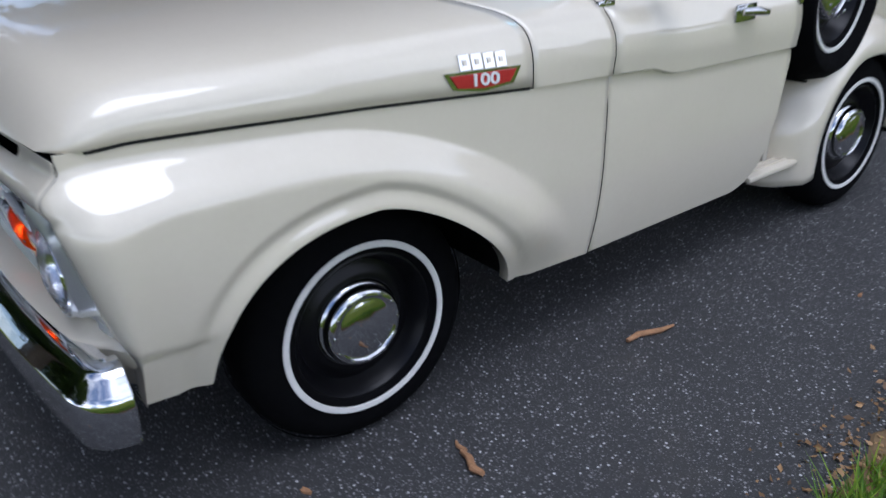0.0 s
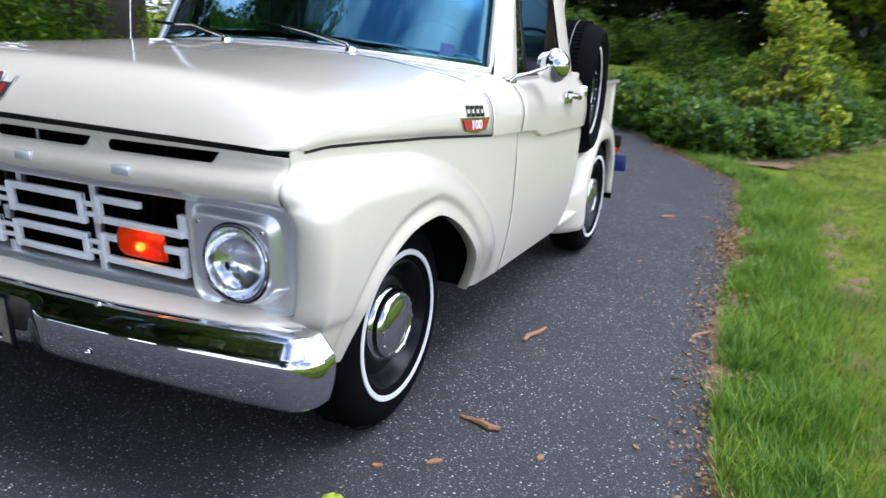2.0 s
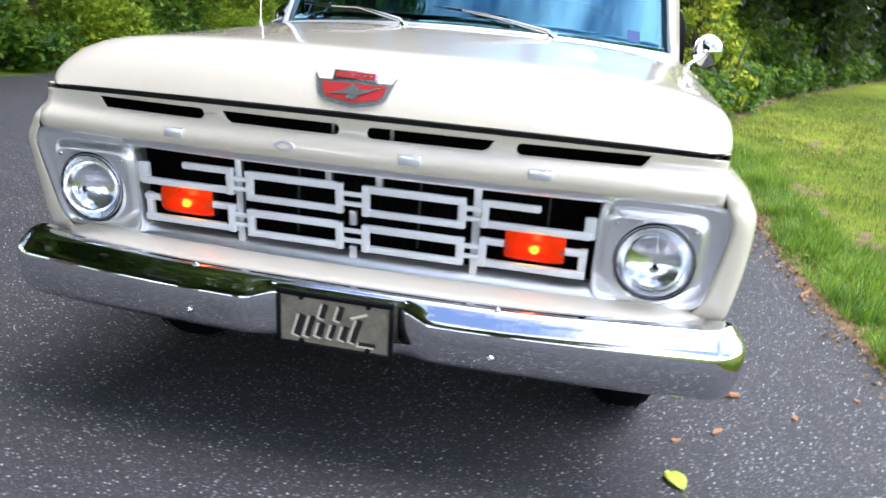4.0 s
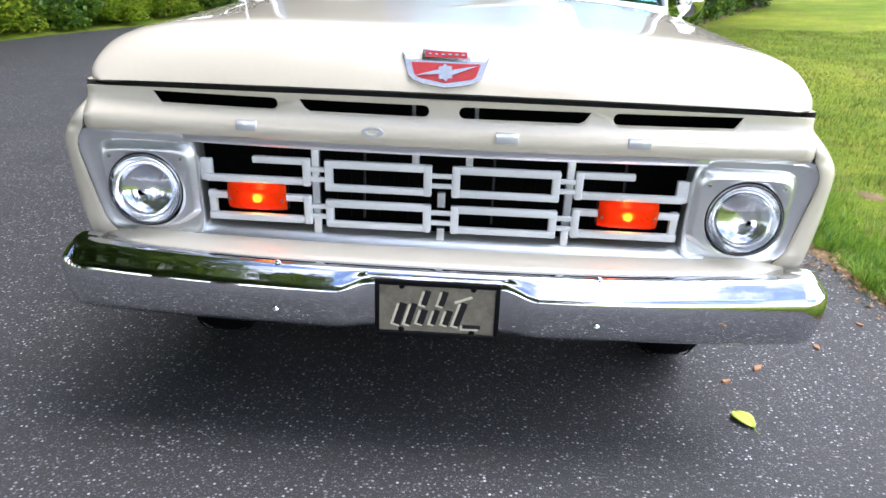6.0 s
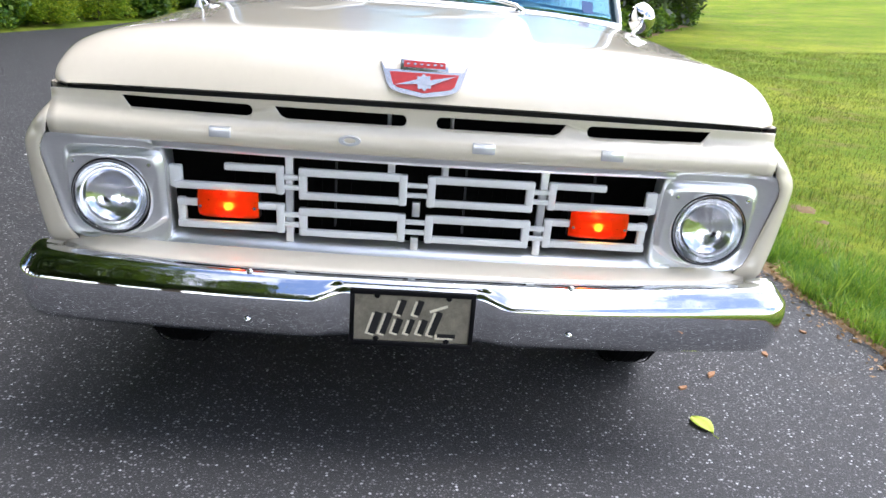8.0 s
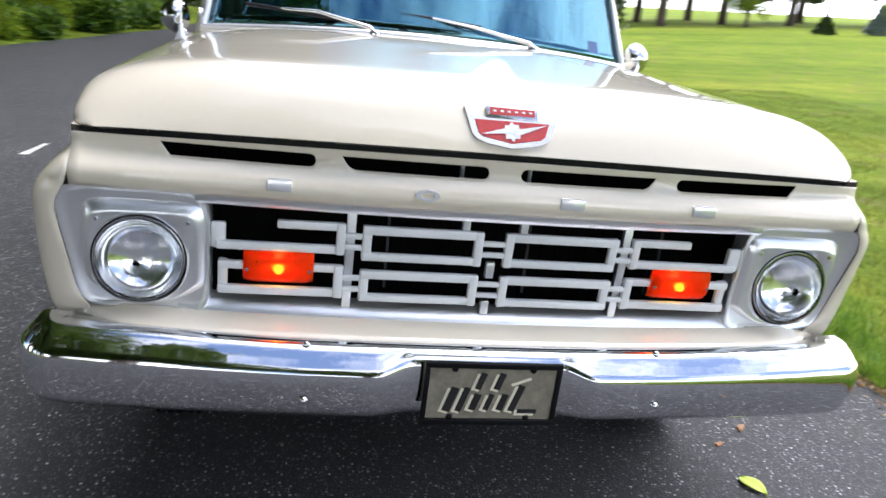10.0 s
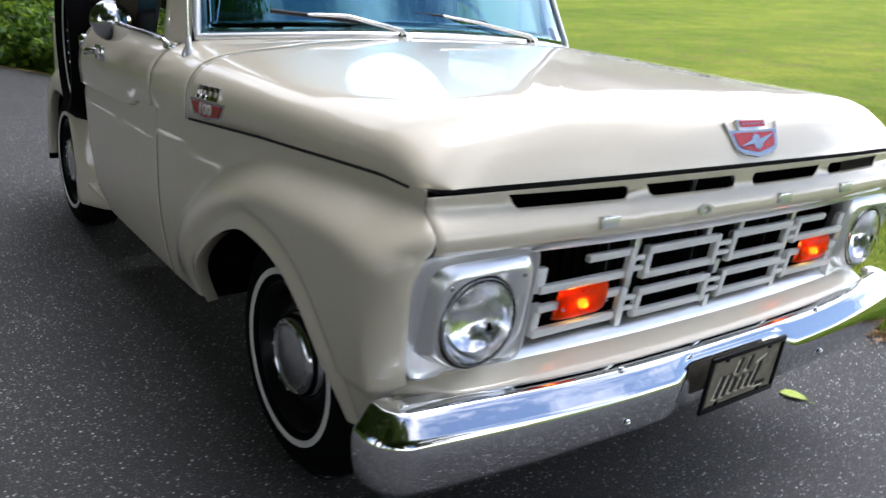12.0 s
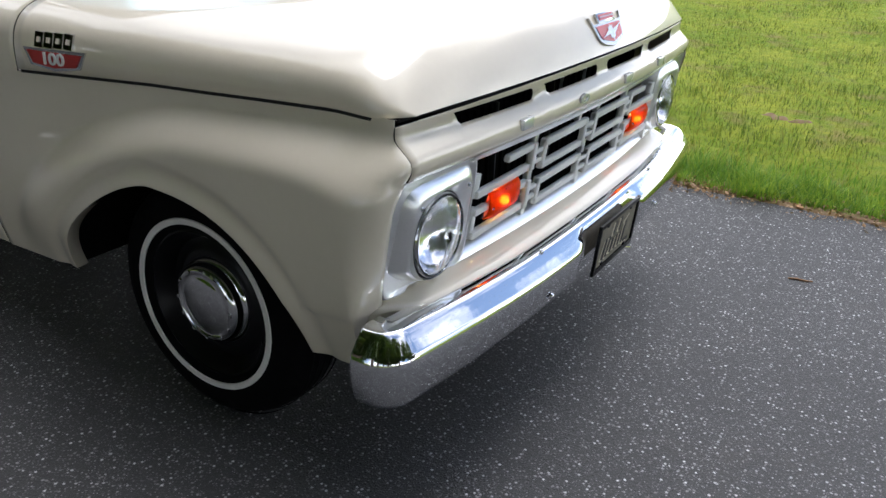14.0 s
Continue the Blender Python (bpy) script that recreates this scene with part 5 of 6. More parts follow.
def meadow(n):
    x = rng.uniform(-4, 16, n)
    y = -1.9 - rng.uniform(0, 1, n) ** 1.4 * 9
    ok = y < np.array([edge_y(v) for v in x]) - 0.05
    for bx, by, ba, bb in BARE:
        ok &= ((x - bx) / ba) ** 2 + ((y - by) / bb) ** 2 > rng.uniform(-0.7, 1.6, n)
    thin = np.array([noise.noise(Vector((u * 1.1, v * 1.1, 2.0))) + 0.5 * noise.noise(Vector((u * 4.0, v * 4.0, 6.0))) for u, v in zip(x, y)])
    ok &= thin < rng.uniform(-0.25, 0.75, n)
    return np.stack([x, y], 1)[ok]


v1, f1 = blades(75000, verge, 0.025, 0.085, 0.0026)
tagged(new("grass", from_arrays("grass", v1, f1, BLADE)), "uncut green grass along the asphalt edge", "grass", kind="stuff")


def tall_strip(n):
    """A band of longer grass a hand's width from the asphalt."""
    x = rng.uniform(-1.5, 8.2, n)
    d = 0.035 + np.abs(rng.normal(0.16, 0.12, n))
    y = np.array([edge_y(v) + 0.07 * noise.noise(Vector((v * 2.1, 5.5, 0))) for v in x]) - d
    keep = np.array([noise.noise(Vector((u * 3.0, v * 3.0, 9.0))) for u, v in zip(x, y)]) > rng.uniform(-0.6, 0.35, n)
    return np.stack([x, y], 1)[keep]


v3, f3 = blades(42000, tall_strip, 0.05, 0.13, 0.0034)
tagged(new("verge_grass", from_arrays("verge_grass", v3, f3, BLADE_TALL)), "longer blue-green grass tufts beside the asphalt", "grass", kind="stuff")
# crumbs of soil and dead leaf along the ragged edge of the asphalt
rows = []
for x in span(-3.0, 14.0, 420):
    y = edge_y(x)
    out = 0.012 + 0.055 * (noise.noise(Vector((x * 2.3, 1.0, 5.0))) + 0.6 * noise.noise(Vector((x * 11.0, 1.0, 2.0))))
    rows.append([(x, y + out, -0.012)] + [(x, y + out - k * (0.10 + out) / 6, 0.002 + 0.008 * noise.noise(Vector((x * 15, k * 1.3, 3.0)))) for k in range(1, 6)] + [(x, y - 0.11, -0.035)])
tagged(part("dirt_edge", sheet(rows), SOIL), "tan soil and crumbs along the asphalt edge", "soil", kind="structure")
v2, f2 = blades(200000, meadow, 0.016, 0.055, 0.0028)
tagged(new("lawn_grass", from_arrays("lawn_grass", v2, f2, BLADE_DRY)), "short yellow-green lawn grass", "grass", kind="stuff")
# soil where the lawn ends under the bushes
BUSH_LINE = [(8.0, -1.72), (11.0, -2.55), (14.0, -3.65), (17.3, -5.15), (21.3, -7.1), (25.5, -9.4)]
rows = []
for x in span(8.2, 25.0, 120):
    y = lerp(BUSH_LINE, x) + 0.12 * noise.noise(Vector((x * 1.9, 2.2, 0)))
    w = 0.10 + 0.10 * noise.noise(Vector((x * 2.7, 7.7, 0)))
    rows.append([(x, y + v, lawn_z(x, y + v) + h) for v, h in ((-w - 0.06, -0.02), (-w, 0.012), (0.1, 0.03), (0.7, 0.012))])
tagged(part("dirt_edge", sheet(rows), SOIL), "brown soil where the lawn ends under the bushes", "soil", kind="structure")
for bx, by, ba, bb in BARE:
    # a low uneven hump of soil that breaks through the turf with a ragged edge
    rows = []
    for u in span(-1.5, 1.5, 45):
        row = []
        for v in span(-1.5, 1.5, 19):
            x, y = bx + u * ba, by + v * bb
            bumps = noise.noise(Vector((x * 6, y * 6, 1))) + 0.7 * noise.noise(Vector((x * 17, y * 17, 4)))
            row.append((x, y, lawn_z(x, y) - 0.002 + 0.030 * bumps - 0.014 * (u * u + v * v)))
        rows.append(row)
    tagged(part("bare_patch", sheet(rows), SOIL), "bare tan soil showing through the lawn", "soil", "bare patches", "structure")


def leaf_cloud(n, sampler, size, droop=0.3):
    """Single leaves: pointed, slightly folded quads facing all ways."""
    c = sampler(n)
    n = len(c)
    d = rng.normal(size=(n, 3))
    d[:, 2] = d[:, 2] * 0.5 - droop
    d /= np.linalg.norm(d, axis=1)[:, None]
    e = np.cross(d, rng.normal(size=(n, 3)) * 0.6 + np.array([0, 0, 1.0]))
    e /= np.linalg.norm(e, axis=1)[:, None]
    nn = np.cross(d, e)
    s = (size * rng.uniform(0.55, 1.35, n))[:, None]
    v = np.stack([c - d * s * 0.5, c + e * s * 0.28 + nn * s * 0.08, c + d * s * 0.5, c - e * s * 0.28 + nn * s * 0.08], 1).reshape(-1, 3)
    i = np.arange(n)[:, None] * 4
    return v, np.concatenate([i + np.array([0, 1, 2]), i + np.array([0, 2, 3])], 0)


def clumps(centres, radii):
    """Points thick near the skin of many small clumps."""
    centres, radii = np.asarray(centres), np.asarray(radii)
    p = radii ** 2 / (radii ** 2).sum()

    def sample(n):
        k = rng.choice(len(centres), n, p=p)
        d = rng.normal(size=(n, 3))
        d /= np.linalg.norm(d, axis=1)[:, None]
        r = radii[k] * (0.55 + 0.5 * rng.uniform(0, 1, n) ** 0.5)
        r *= np.where(rng.uniform(0, 1, n) < 0.3, 1 + 0.22 * np.abs(rng.normal(size=n)), 1.0)
        out = centres[k] + d * r[:, None] * np.array([1, 1, 0.8])
        return out[out[:, 2] > 0.01]
    return sample


def bush_mesh(w, h, n, size, material, m=30):
    u = rng.uniform(0, 2 * np.pi, m)
    r = np.sqrt(rng.uniform(0, 1, m)) * w * 0.75
    z = rng.uniform(0.05, 0.85, m) * h * (1 - 0.45 * (r / w) ** 2)
    c = np.stack([r * np.cos(u), r * np.sin(u), z], 1)
    v, f = leaf_cloud(n, clumps(c, rng.uniform(0.16, 0.34, m) * w), size)
    return from_arrays("bush", v, f, material)


def bush_stems(w, h):
    bm = bmesh.new()
    for k in range(7):
        a = k * 0.9
        tube([(0.05 * math.cos(a), 0.05 * math.sin(a), -0.05), (0.25 * w * math.cos(a), 0.25 * w * math.sin(a), h * 0.4), (0.5 * w * math.cos(a + 0.3), 0.5 * w * math.sin(a + 0.3), h * 0.8)], [0.02, 0.014, 0.005], 6, bm)
    return bm


def bush_kind(w, h, n, size, material, label):
    ob = tagged(new("bush", bush_mesh(w, h, n, size, material)), label, "bush", "roadside bushes")
    part("stem", bush_stems(w, h), BARK, ob)
    return ob


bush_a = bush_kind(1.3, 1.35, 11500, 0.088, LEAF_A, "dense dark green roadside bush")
bush_b = bush_kind(1.2, 1.3, 11000, 0.075, LEAF_B, "yellow-green roadside bush with sunlight put into its leaf colour")
bush_d = bush_kind(0.42, 1.1, 2600, 0.085, LEAF_Y, "slender shrub over darker bushes, sunlight painted into its yellow-green leaves")
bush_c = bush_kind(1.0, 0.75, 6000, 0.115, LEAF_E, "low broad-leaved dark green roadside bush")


def tree_kind(h, w, n, size, material, label, base=0.35, m=60):
    trunk = bmesh.new()
    tube([(0, 0, -0.1), (0.05, 0.02, h * 0.2), (-0.04, 0.06, h * 0.5), (0.03, 0, h * 0.85)], [h * 0.030, h * 0.024, h * 0.015, h * 0.004], 10, trunk)
    cs, rs = [], []
    for k in range(m):
        t = rng.uniform(base, 0.98)
        a = rng.uniform(0, 2 * np.pi)
        r = w * math.sqrt(max(0.02, 1 - ((t - base) / (1 - base) * 1.6 - 0.6) ** 2)) * rng.uniform(0.25, 0.95)
        cs.append((r * math.cos(a), r * math.sin(a), t * h))
        rs.append(w * rng.uniform(0.16, 0.34))
        if k % 4 == 0:
            tube([(0, 0, t * h * 0.75), (r * 0.5 * math.cos(a), r * 0.5 * math.sin(a), t * h * 0.9), (r * math.cos(a), r * math.sin(a), t * h)], [h * 0.010, h * 0.006, h * 0.002], 6, trunk)
    ob = tagged(part("tree", trunk, BARK), label, "tree", "trees round the road")
    v, f = leaf_cloud(n, clumps(cs, rs), size)
    crown = new("crown", from_arrays("crown", v, f, material))
    crown.parent = ob
    return ob


tree_a = tree_kind(11.0, 3.6, 26000, 0.26, LEAF_F, "tall broadleaf tree in full leaf, shade put into its dark green", 0.15)
tree_b = tree_kind(9.0, 3.0, 22000, 0.24, LEAF_C, "dense broadleaf tree with shade painted into its dark leaves", 0.08)
tree_c = tree_kind(7.0, 2.6, 16000, 0.22, LEAF_B, "young tree with sunlight painted into its yellow-green leaves", 0.2)

tree_d = tree_kind(19.0, 5.2, 20000, 0.34, LEAF_F, "tall open-crowned broadleaf tree with sky between its limbs", 0.2, 50)
sapling = tree_kind(1.95, 0.55, 1500, 0.085, LEAF_Y, "young sapling with sunlight painted into its yellow leaves", 0.45, 24)


def put(ob, x, y, scale=1.0, turn=0.0, z=0.0):
    c = copy_thing(ob, pose(x, y, z, 0, 0, turn))
    c.scale = (scale, scale, scale * (0.9 + 0.25 * ((turn * 7) % 10) / 10))
    return c


random.seed(11)
# bank of bushes where the driveway bends behind the truck


def strew(ob, spots):
    """The model stands at the first spot, copies at the others."""
    for k, (x, y, sc) in enumerate(spots):
        turn = random.uniform(0, 360)
        if k == 0:
            ob.matrix_basis = pose(x, y, 0, 0, 0, turn) @ Matrix.Diagonal((sc, sc, sc, 1))
        else:
            put(ob, x, y, sc, turn)


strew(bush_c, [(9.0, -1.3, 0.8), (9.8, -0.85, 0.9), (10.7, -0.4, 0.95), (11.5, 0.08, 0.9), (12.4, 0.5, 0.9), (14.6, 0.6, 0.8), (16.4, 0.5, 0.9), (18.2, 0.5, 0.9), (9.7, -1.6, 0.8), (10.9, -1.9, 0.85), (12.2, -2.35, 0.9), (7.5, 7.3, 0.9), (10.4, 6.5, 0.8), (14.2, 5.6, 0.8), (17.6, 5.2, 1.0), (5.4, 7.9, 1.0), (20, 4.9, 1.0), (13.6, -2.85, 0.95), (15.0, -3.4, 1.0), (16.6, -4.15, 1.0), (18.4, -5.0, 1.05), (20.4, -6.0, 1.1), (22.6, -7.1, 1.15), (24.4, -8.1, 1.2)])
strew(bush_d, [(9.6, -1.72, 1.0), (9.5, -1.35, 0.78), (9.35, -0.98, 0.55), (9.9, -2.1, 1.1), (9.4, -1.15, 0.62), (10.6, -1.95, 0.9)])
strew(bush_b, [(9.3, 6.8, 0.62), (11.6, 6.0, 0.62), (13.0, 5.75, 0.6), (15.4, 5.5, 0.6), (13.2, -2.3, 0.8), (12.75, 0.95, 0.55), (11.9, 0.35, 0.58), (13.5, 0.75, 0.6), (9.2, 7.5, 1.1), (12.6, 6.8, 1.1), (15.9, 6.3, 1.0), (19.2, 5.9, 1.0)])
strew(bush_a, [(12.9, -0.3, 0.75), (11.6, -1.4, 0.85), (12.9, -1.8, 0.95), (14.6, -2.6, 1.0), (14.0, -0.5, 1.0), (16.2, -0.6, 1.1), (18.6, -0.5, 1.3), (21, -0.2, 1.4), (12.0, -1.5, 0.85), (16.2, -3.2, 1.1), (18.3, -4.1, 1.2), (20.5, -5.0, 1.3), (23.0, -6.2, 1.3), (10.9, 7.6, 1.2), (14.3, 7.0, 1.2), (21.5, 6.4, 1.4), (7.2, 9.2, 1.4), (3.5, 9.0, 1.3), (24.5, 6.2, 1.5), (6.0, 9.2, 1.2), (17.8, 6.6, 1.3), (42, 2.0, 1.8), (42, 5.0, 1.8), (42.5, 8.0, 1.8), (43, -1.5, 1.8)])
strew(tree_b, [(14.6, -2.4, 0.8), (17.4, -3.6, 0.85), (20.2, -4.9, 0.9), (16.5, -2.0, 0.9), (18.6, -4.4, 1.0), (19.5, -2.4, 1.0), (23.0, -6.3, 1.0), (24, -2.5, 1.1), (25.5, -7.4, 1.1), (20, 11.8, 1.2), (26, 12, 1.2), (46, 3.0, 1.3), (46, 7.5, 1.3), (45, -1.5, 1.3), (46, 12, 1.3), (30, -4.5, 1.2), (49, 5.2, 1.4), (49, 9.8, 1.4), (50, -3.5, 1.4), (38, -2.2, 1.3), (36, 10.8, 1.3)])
# the pair at x 4.4 and -0.5 is added to block sky light
strew(tree_d, [(10.0, 10.0, 1.15), (4.4, 9.2, 1.0), (-0.5, 9.0, 1.0), (14.4, 7.3, 0.95), (15.6, 10.4, 1.1), (-3.0, 11.0, 1.0), (-8.4, 10.8, 1.05), (21.0, 11.0, 1.15), (13.0, 14.6, 1.25)])
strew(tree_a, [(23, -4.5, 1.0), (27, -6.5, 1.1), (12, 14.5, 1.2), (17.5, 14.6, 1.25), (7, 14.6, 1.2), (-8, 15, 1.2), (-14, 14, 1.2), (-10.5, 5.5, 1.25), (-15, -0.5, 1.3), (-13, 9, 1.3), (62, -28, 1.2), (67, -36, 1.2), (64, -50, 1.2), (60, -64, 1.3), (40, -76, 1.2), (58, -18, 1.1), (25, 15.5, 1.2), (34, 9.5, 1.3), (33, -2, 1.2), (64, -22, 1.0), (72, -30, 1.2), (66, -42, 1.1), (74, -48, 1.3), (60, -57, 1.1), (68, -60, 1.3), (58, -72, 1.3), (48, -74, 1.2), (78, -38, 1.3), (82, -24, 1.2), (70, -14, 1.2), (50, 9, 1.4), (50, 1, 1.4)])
strew(sapling, [(10.2, -1.65, 1.0), (11.4, -1.9, 0.9)])
strew(tree_c, [(14.4, -2.5, 0.45), (17.0, 9.8, 0.7), (61, -35, 0.8), (58, -46, 0.7)])
for o in bpy.data.objects:
    if o.parent is None and o.name.split(".")[0] == "tree" and o.location.y < -12:
        o.location.z = lawn_z(o.location.x, o.location.y)


# small conifers on the far lawn
def conifer(x, y, h, w, material, label):
    trunk = tube([(0, 0, -0.1), (0, 0, h * 0.9)], [0.06, 0.01], 8)
    ob = tagged(part("conifer", trunk, BARK), label, "conifer", "small conifers on the lawn")

    def inside(n):
        t = rng.uniform(0, 1, n) ** 0.7
        a = rng.uniform(0, 2 * np.pi, n)
        r = w * (1 - t) * rng.uniform(0.7, 1.05, n) * (1 + 0.18 * np.sin(a * 5 + t * 21))
        return np.stack([r * np.cos(a), r * np.sin(a), (1 - (1 - t)) * h + 0.05], 1)
    v, f = leaf_cloud(7000, inside, 0.20, 0.2)
    needles = new("needles", from_arrays("needles", v, f, material))
    needles.parent = ob
    ob.location = (x, y, lawn_z(x, y))


conifer(44.5, -40.5, 1.7, 0.95, LEAF_D, "small blue-green spruce on the lawn")
conifer(48.5, -37.5, 1.75, 0.75, LEAF_D, "small blue-green spruce on the lawn")
conifer(49.0, -34.0, 1.4, 0.75, LEAF_C, "rounded dark green yew on the lawn")


# ---- house beyond the lawn ----
SIDING = simple("white_siding", (0.88, 0.88, 0.86), 0.6, var=0.05, scale=3)
SHINGLE = simple("grey_shingle", (0.12, 0.115, 0.11), 0.9, var=0.3, scale=6)
DECK = simple("red_brown_deck", (0.36, 0.10, 0.05), 0.7, var=0.25, scale=5)
PANE = simple("dark_window_pane", (0.02, 0.025, 0.03), 0.08, var=0.2)
HOUSE_AZ = -51.0
hx, hy = 66 * math.cos(radians(HOUSE_AZ)), 66 * math.sin(radians(HOUSE_AZ))
hz = lawn_z(hx, hy) - 0.1
house = tagged(new("house"), "white clapboard house with a red-brown deck beyond the lawn", "house")
house.matrix_basis = pose(hx, hy, hz, 0, 0, HOUSE_AZ)
part("wall", block((0, -5.2, -0.5), (9, 9.3, 5.6)), SIDING, house)
part("wing_wall", block((-2.6, -16, -0.8), (8, -5.2, 4.6)), SIDING, house)
for k in range(28):
    part("clapboard", prism([(-5.2, 0.20 * k), (9.3, 0.20 * k), (9.3, 0.20 * k + 0.19), (-5.2, 0.20 * k + 0.19)], -0.03 + 0.0, 0.01), SIDING, house)
for k in range(24):
    part("clapboard", prism([(-16, 0.20 * k - 0.6), (-5.2, 0.20 * k - 0.6), (-5.2, 0.20 * k - 0.41), (-16, 0.20 * k - 0.41)], -2.63, -2.59), SIDING, house)
bm = prism([(-0.5, 5.5), (9.5, 5.5), (4.5, 8.2)], -9.6, 5.5)
bm.transform(Matrix.Rotation(radians(90), 4, "Z"))
part("roof", bm, SHINGLE, house)
bm = prism([(-3.0, 4.5), (8.4, 4.5), (2.7, 7.0)], 5.0, 16.3)
bm.transform(Matrix.Rotation(radians(-90), 4, "Z"))
part("roof", bm, SHINGLE, house)


def house_window(x, y, z, w, h, panes=2):
    win = part("window", block((x - 0.09, y - w / 2 - 0.08, z - h / 2 - 0.08), (x - 0.035, y + w / 2 + 0.08, z + h / 2 + 0.08)), SIDING, house, "white-framed window")
    for k in range(panes):
        y0 = y - w / 2 + w * k / panes
        part("pane", block((x - 0.10, y0 + 0.02, z - h / 2), (x - 0.092, y0 + w / panes - 0.02, z + h / 2)), PANE, win)


for y, z, w, h in ((7.05, 1.7, 0.30, 0.5), (6.1, 1.75, 0.30, 0.5), (4.9, 1.5, 0.42, 0.85), (2.0, 1.25, 0.45, 1.1), (-4.2, 1.2, 0.9, 1.2), (-1.6, 1.25, 0.45, 1.1), (4.9, 3.9, 0.5, 1.1), (2.0, 3.9, 0.5, 1.1), (-1.6, 3.9, 0.5, 1.1)):
    house_window(0.0, y, z, w, h)
house_window(-2.6, -8.6, 2.3, 2.9, 1.5, 3)
# entrance with a small pitched canopy
part("canopy", prism([(-5.1, 1.8), (-2.6, 1.8), (-2.9, 2.4), (-4.8, 2.4)], -1.2, 0.0), simple("pale_grey_roof", (0.5, 0.49, 0.5), 0.8, var=0.2), house, "pale grey porch roof")
part("porch_lamp", block((-0.25, -4.0, 1.25), (-0.05, -3.4, 1.45), 0.03), BLACK, house)
part("deck", block((-2.8, 6.6, -0.6), (-0.04, 11.8, 0.55)), DECK, house)
part("deck_step", block((-3.4, 6.6, -0.6), (-2.8, 8.0, 0.2)), DECK, house)
for k in range(20):
    part("deck_baluster", block((-2.8, 6.62 + 0.27 * k, 0.55), (-2.74, 6.68 + 0.27 * k, 1.15)), DECK, house)
part("deck_rail", block((-2.84, 6.6, 1.15), (-2.7, 11.85, 1.23)), DECK, house)
# shrubs along its front
SHRUB_TAN = leaf_mat("tan_shrub_leaves", (0.20, 0.20, 0.07), (0.36, 0.34, 0.13), (0.52, 0.48, 0.22), 0.3)


def house_shrub(y, w, h, material, label):
    ob = tagged(new("shrub", bush_mesh(w, h, 2500, 0.16, material, 14)), label, "shrub", "shrubs along the house")
    p = house.matrix_basis @ Vector((-3.2, y, 0))
    ob.location = (p.x, p.y, lawn_z(p.x, p.y))


house_shrub(5.3, 1.1, 1.0, SHRUB_TAN, "rounded tan-green shrub before the white house")
house_shrub(4.2, 0.9, 0.8, LEAF_D, "rounded grey-green shrub before the white house")
house_shrub(1.9, 0.7, 0.8, LEAF_B, "rounded yellow-green shrub before the white house")
house_shrub(-0.2, 0.9, 0.95, LEAF_C, "rounded dark green shrub before the white house")
house_shrub(13.2, 0.9, 1.2, simple("red_shrub_leaves", (0.42, 0.09, 0.05), 0.6, var=0.5, scale=3), "red-leaved shrub beside the deck")


# ---- small things lying about ----
def stick(a, b, r, bend):
    a, b = Vector((*a, r)), Vector((*b, r))
    side = Vector((-(b - a).y, (b - a).x, 0)) * bend
    bm = tube([a, a.lerp(b, 0.3) + side, a.lerp(b, 0.7) - side * 0.4, b], [r * 0.7, r, r * 0.9, r * 0.5], 8)
    for v in bm.verts:
        v.co += Vector((noise.noise(v.co * 90), noise.noise(v.co * 97 + Vector((3, 0, 0))), 0)) * r * 0.35
    return tagged(part("stick", bm, WOOD_CHIP), "dry reddish-brown stick lying on the asphalt", "stick", "fallen sticks")


stick((1.71, -1.02), (1.905, -1.055), 0.011, 0.06)
stick((0.925, -1.205), (0.935, -1.10), 0.012, 0.10)
stick((0.935, -1.115), (0.955, -1.055), 0.007, -0.15)
stick((4.63, -1.11), (4.70, -1.19), 0.012, 0.05)
stick((-0.40, -1.071), (-0.49, -1.096), 0.004, 0.05)
stick((2.15, -1.66), (2.30, -1.72), 0.009, 0.08)


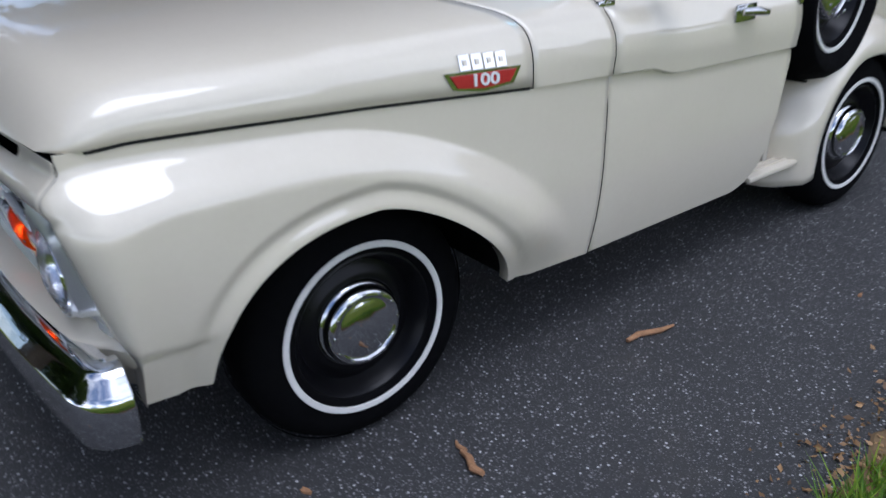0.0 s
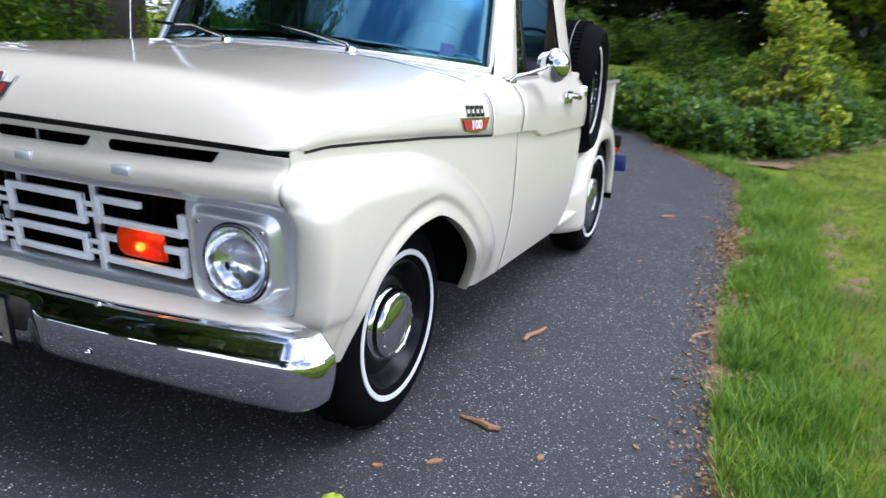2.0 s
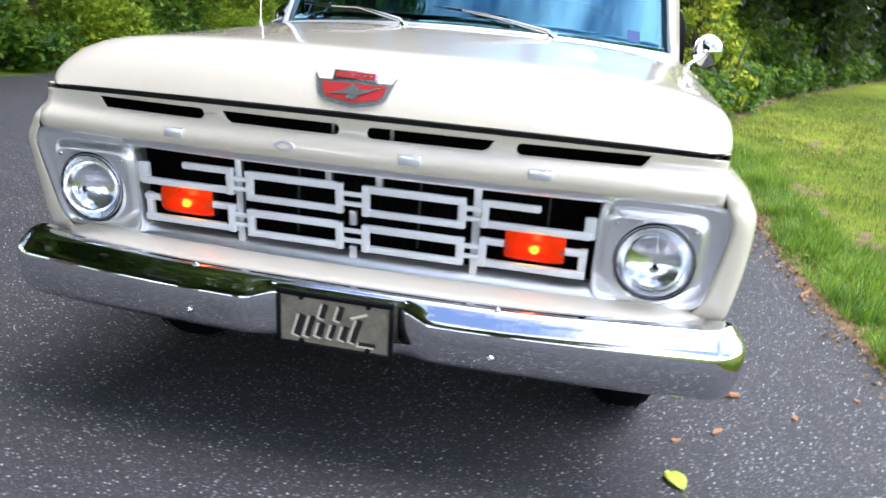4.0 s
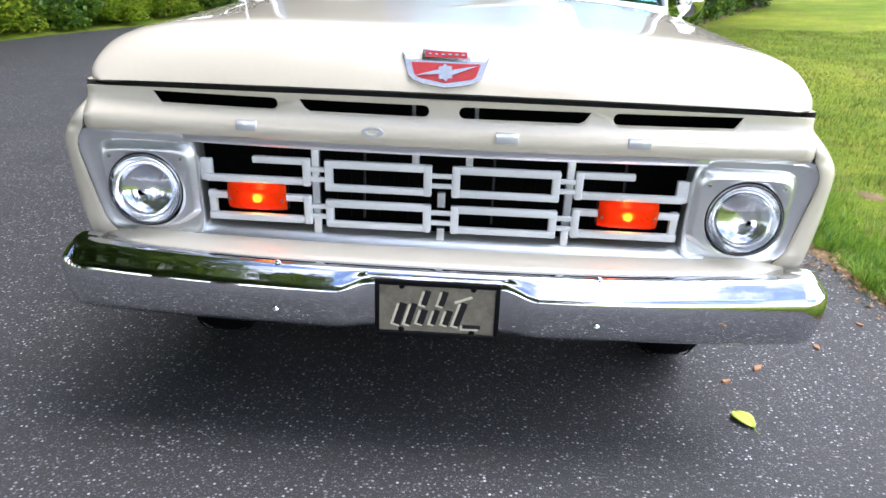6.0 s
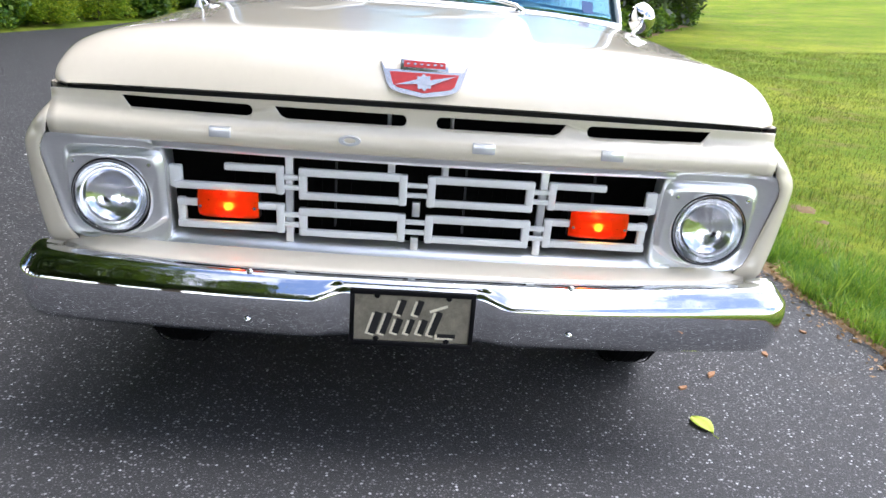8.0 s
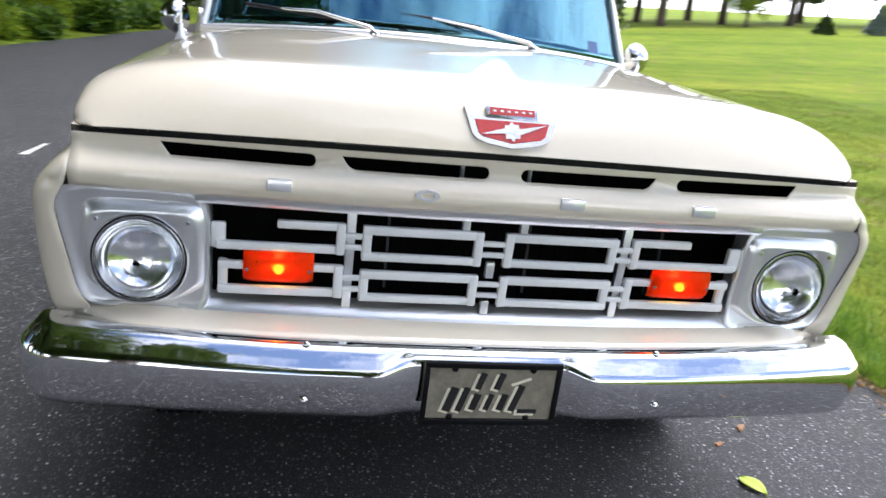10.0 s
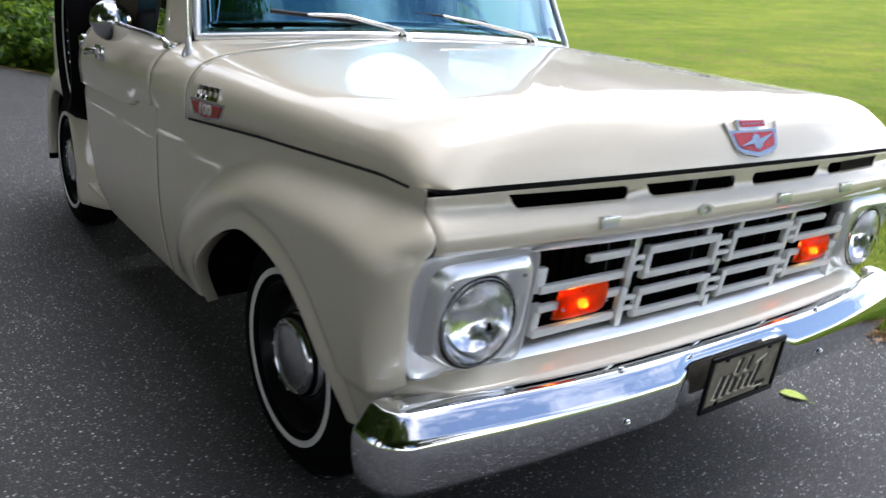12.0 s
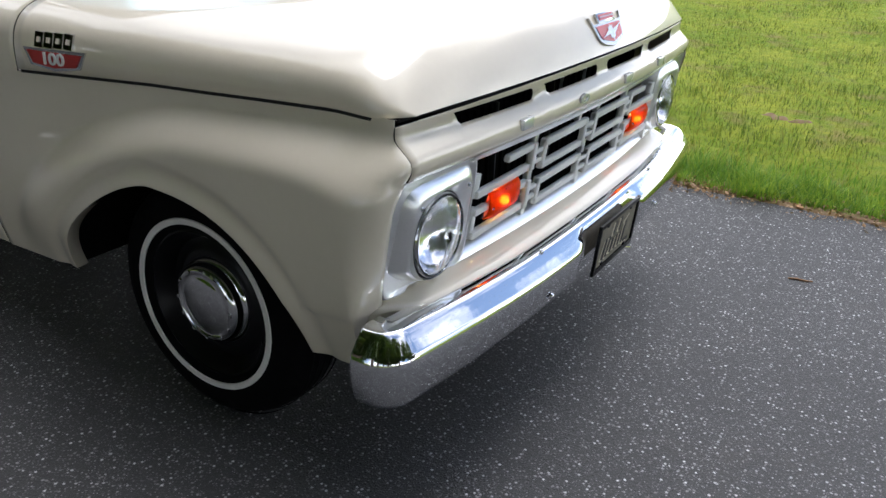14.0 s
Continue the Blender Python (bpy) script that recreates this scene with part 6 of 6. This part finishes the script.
def chip(x, y, size, turn, material, label):
    bm = bmesh.new()
    pts = [(math.cos(a) * size * (1 + 0.3 * math.sin(3 * a + x * 9)), math.sin(a) * size * 0.55) for a in span(0, 2 * math.pi, 10)[:-1]]
    top = [bm.verts.new((p, q, 0.005 + 0.003 * abs(p) / size)) for p, q in pts]
    low = [bm.verts.new((p, q, 0.0)) for p, q in pts]
    bm.faces.new(top)
    for i in range(len(pts)):
        bm.faces.new([top[i], top[(i + 1) % len(pts)], low[(i + 1) % len(pts)], low[i]])
    ob = part("bark_chip", bm, material, None, "", False)
    ob.matrix_basis = pose(x, y, 0.001, 0, 0, turn)
    tagged(ob, label, "bark chip", "bark chips on the asphalt")


for x, y, sz in ((0.646, -1.10, 0.020), (0.537, -0.96, 0.016), (0.631, -1.09, 0.012), (0.83, -1.376, 0.018), (1.05, -1.63, 0.014), (4.87, -1.41, 0.03), (-0.29, -1.965, 0.03), (2.6, -1.35, 0.012), (3.3, -1.2, 0.015)):
    chip(x, y, sz, x * 211, WOOD_CHIP, "small brown bark chip on the asphalt")


def fallen_leaf(a, b):
    a, b = Vector((*a, 0)), Vector((*b, 0))
    d = b - a
    n = Vector((-d.y, d.x, 0))
    rows = []
    for t in span(0, 1, 11):
        w = 0.30 * math.sin(math.pi * t ** 0.8) ** 0.8 if 0 < t < 1 else 0.001
        c = a + d * t
        rows.append([c + n * w * k + Vector((0, 0, 0.003 + 0.005 * abs(k) + 0.006 * math.sin(math.pi * t))) for k in (-1, -0.5, 0, 0.5, 1)])
    ob = thicken(part("fallen_leaf", sheet(rows), LEAF_YELLOW), 0.0008)
    tagged(ob, "yellow-green fallen leaf lying on the asphalt", "leaf")
    part("leaf_stalk", tube([b, b + d * 0.25 + Vector((0, 0, 0.003))], 0.0012, 6), LEAF_YELLOW, ob)


fallen_leaf((0.350, -0.931), (0.255, -0.967))

# brown litter along the edge of the asphalt
def litter_spots(n):
    x = rng.uniform(-3, 9, n)
    keep = rng.uniform(0, 1, n) < np.array([0.25 + 0.75 * smooth(-0.1, 0.5, noise.noise(Vector((v * 1.1, 5, 0)))) for v in x])
    x = x[keep]
    y = np.array([edge_y(v) for v in x]) + rng.normal(-0.015, 0.075, len(x))
    return np.stack([x, y, rng.uniform(0.002, 0.02, len(x))], 1)


v, f = leaf_cloud(17000, litter_spots, 0.024, 0.0)
v[:, 2] = np.clip(v[:, 2], 0.001, 0.03)
tagged(new("leaf_litter", from_arrays("leaf_litter", v, f, LITTER)), "dry brown leaf litter along the asphalt edge", "leaf litter", kind="stuff")
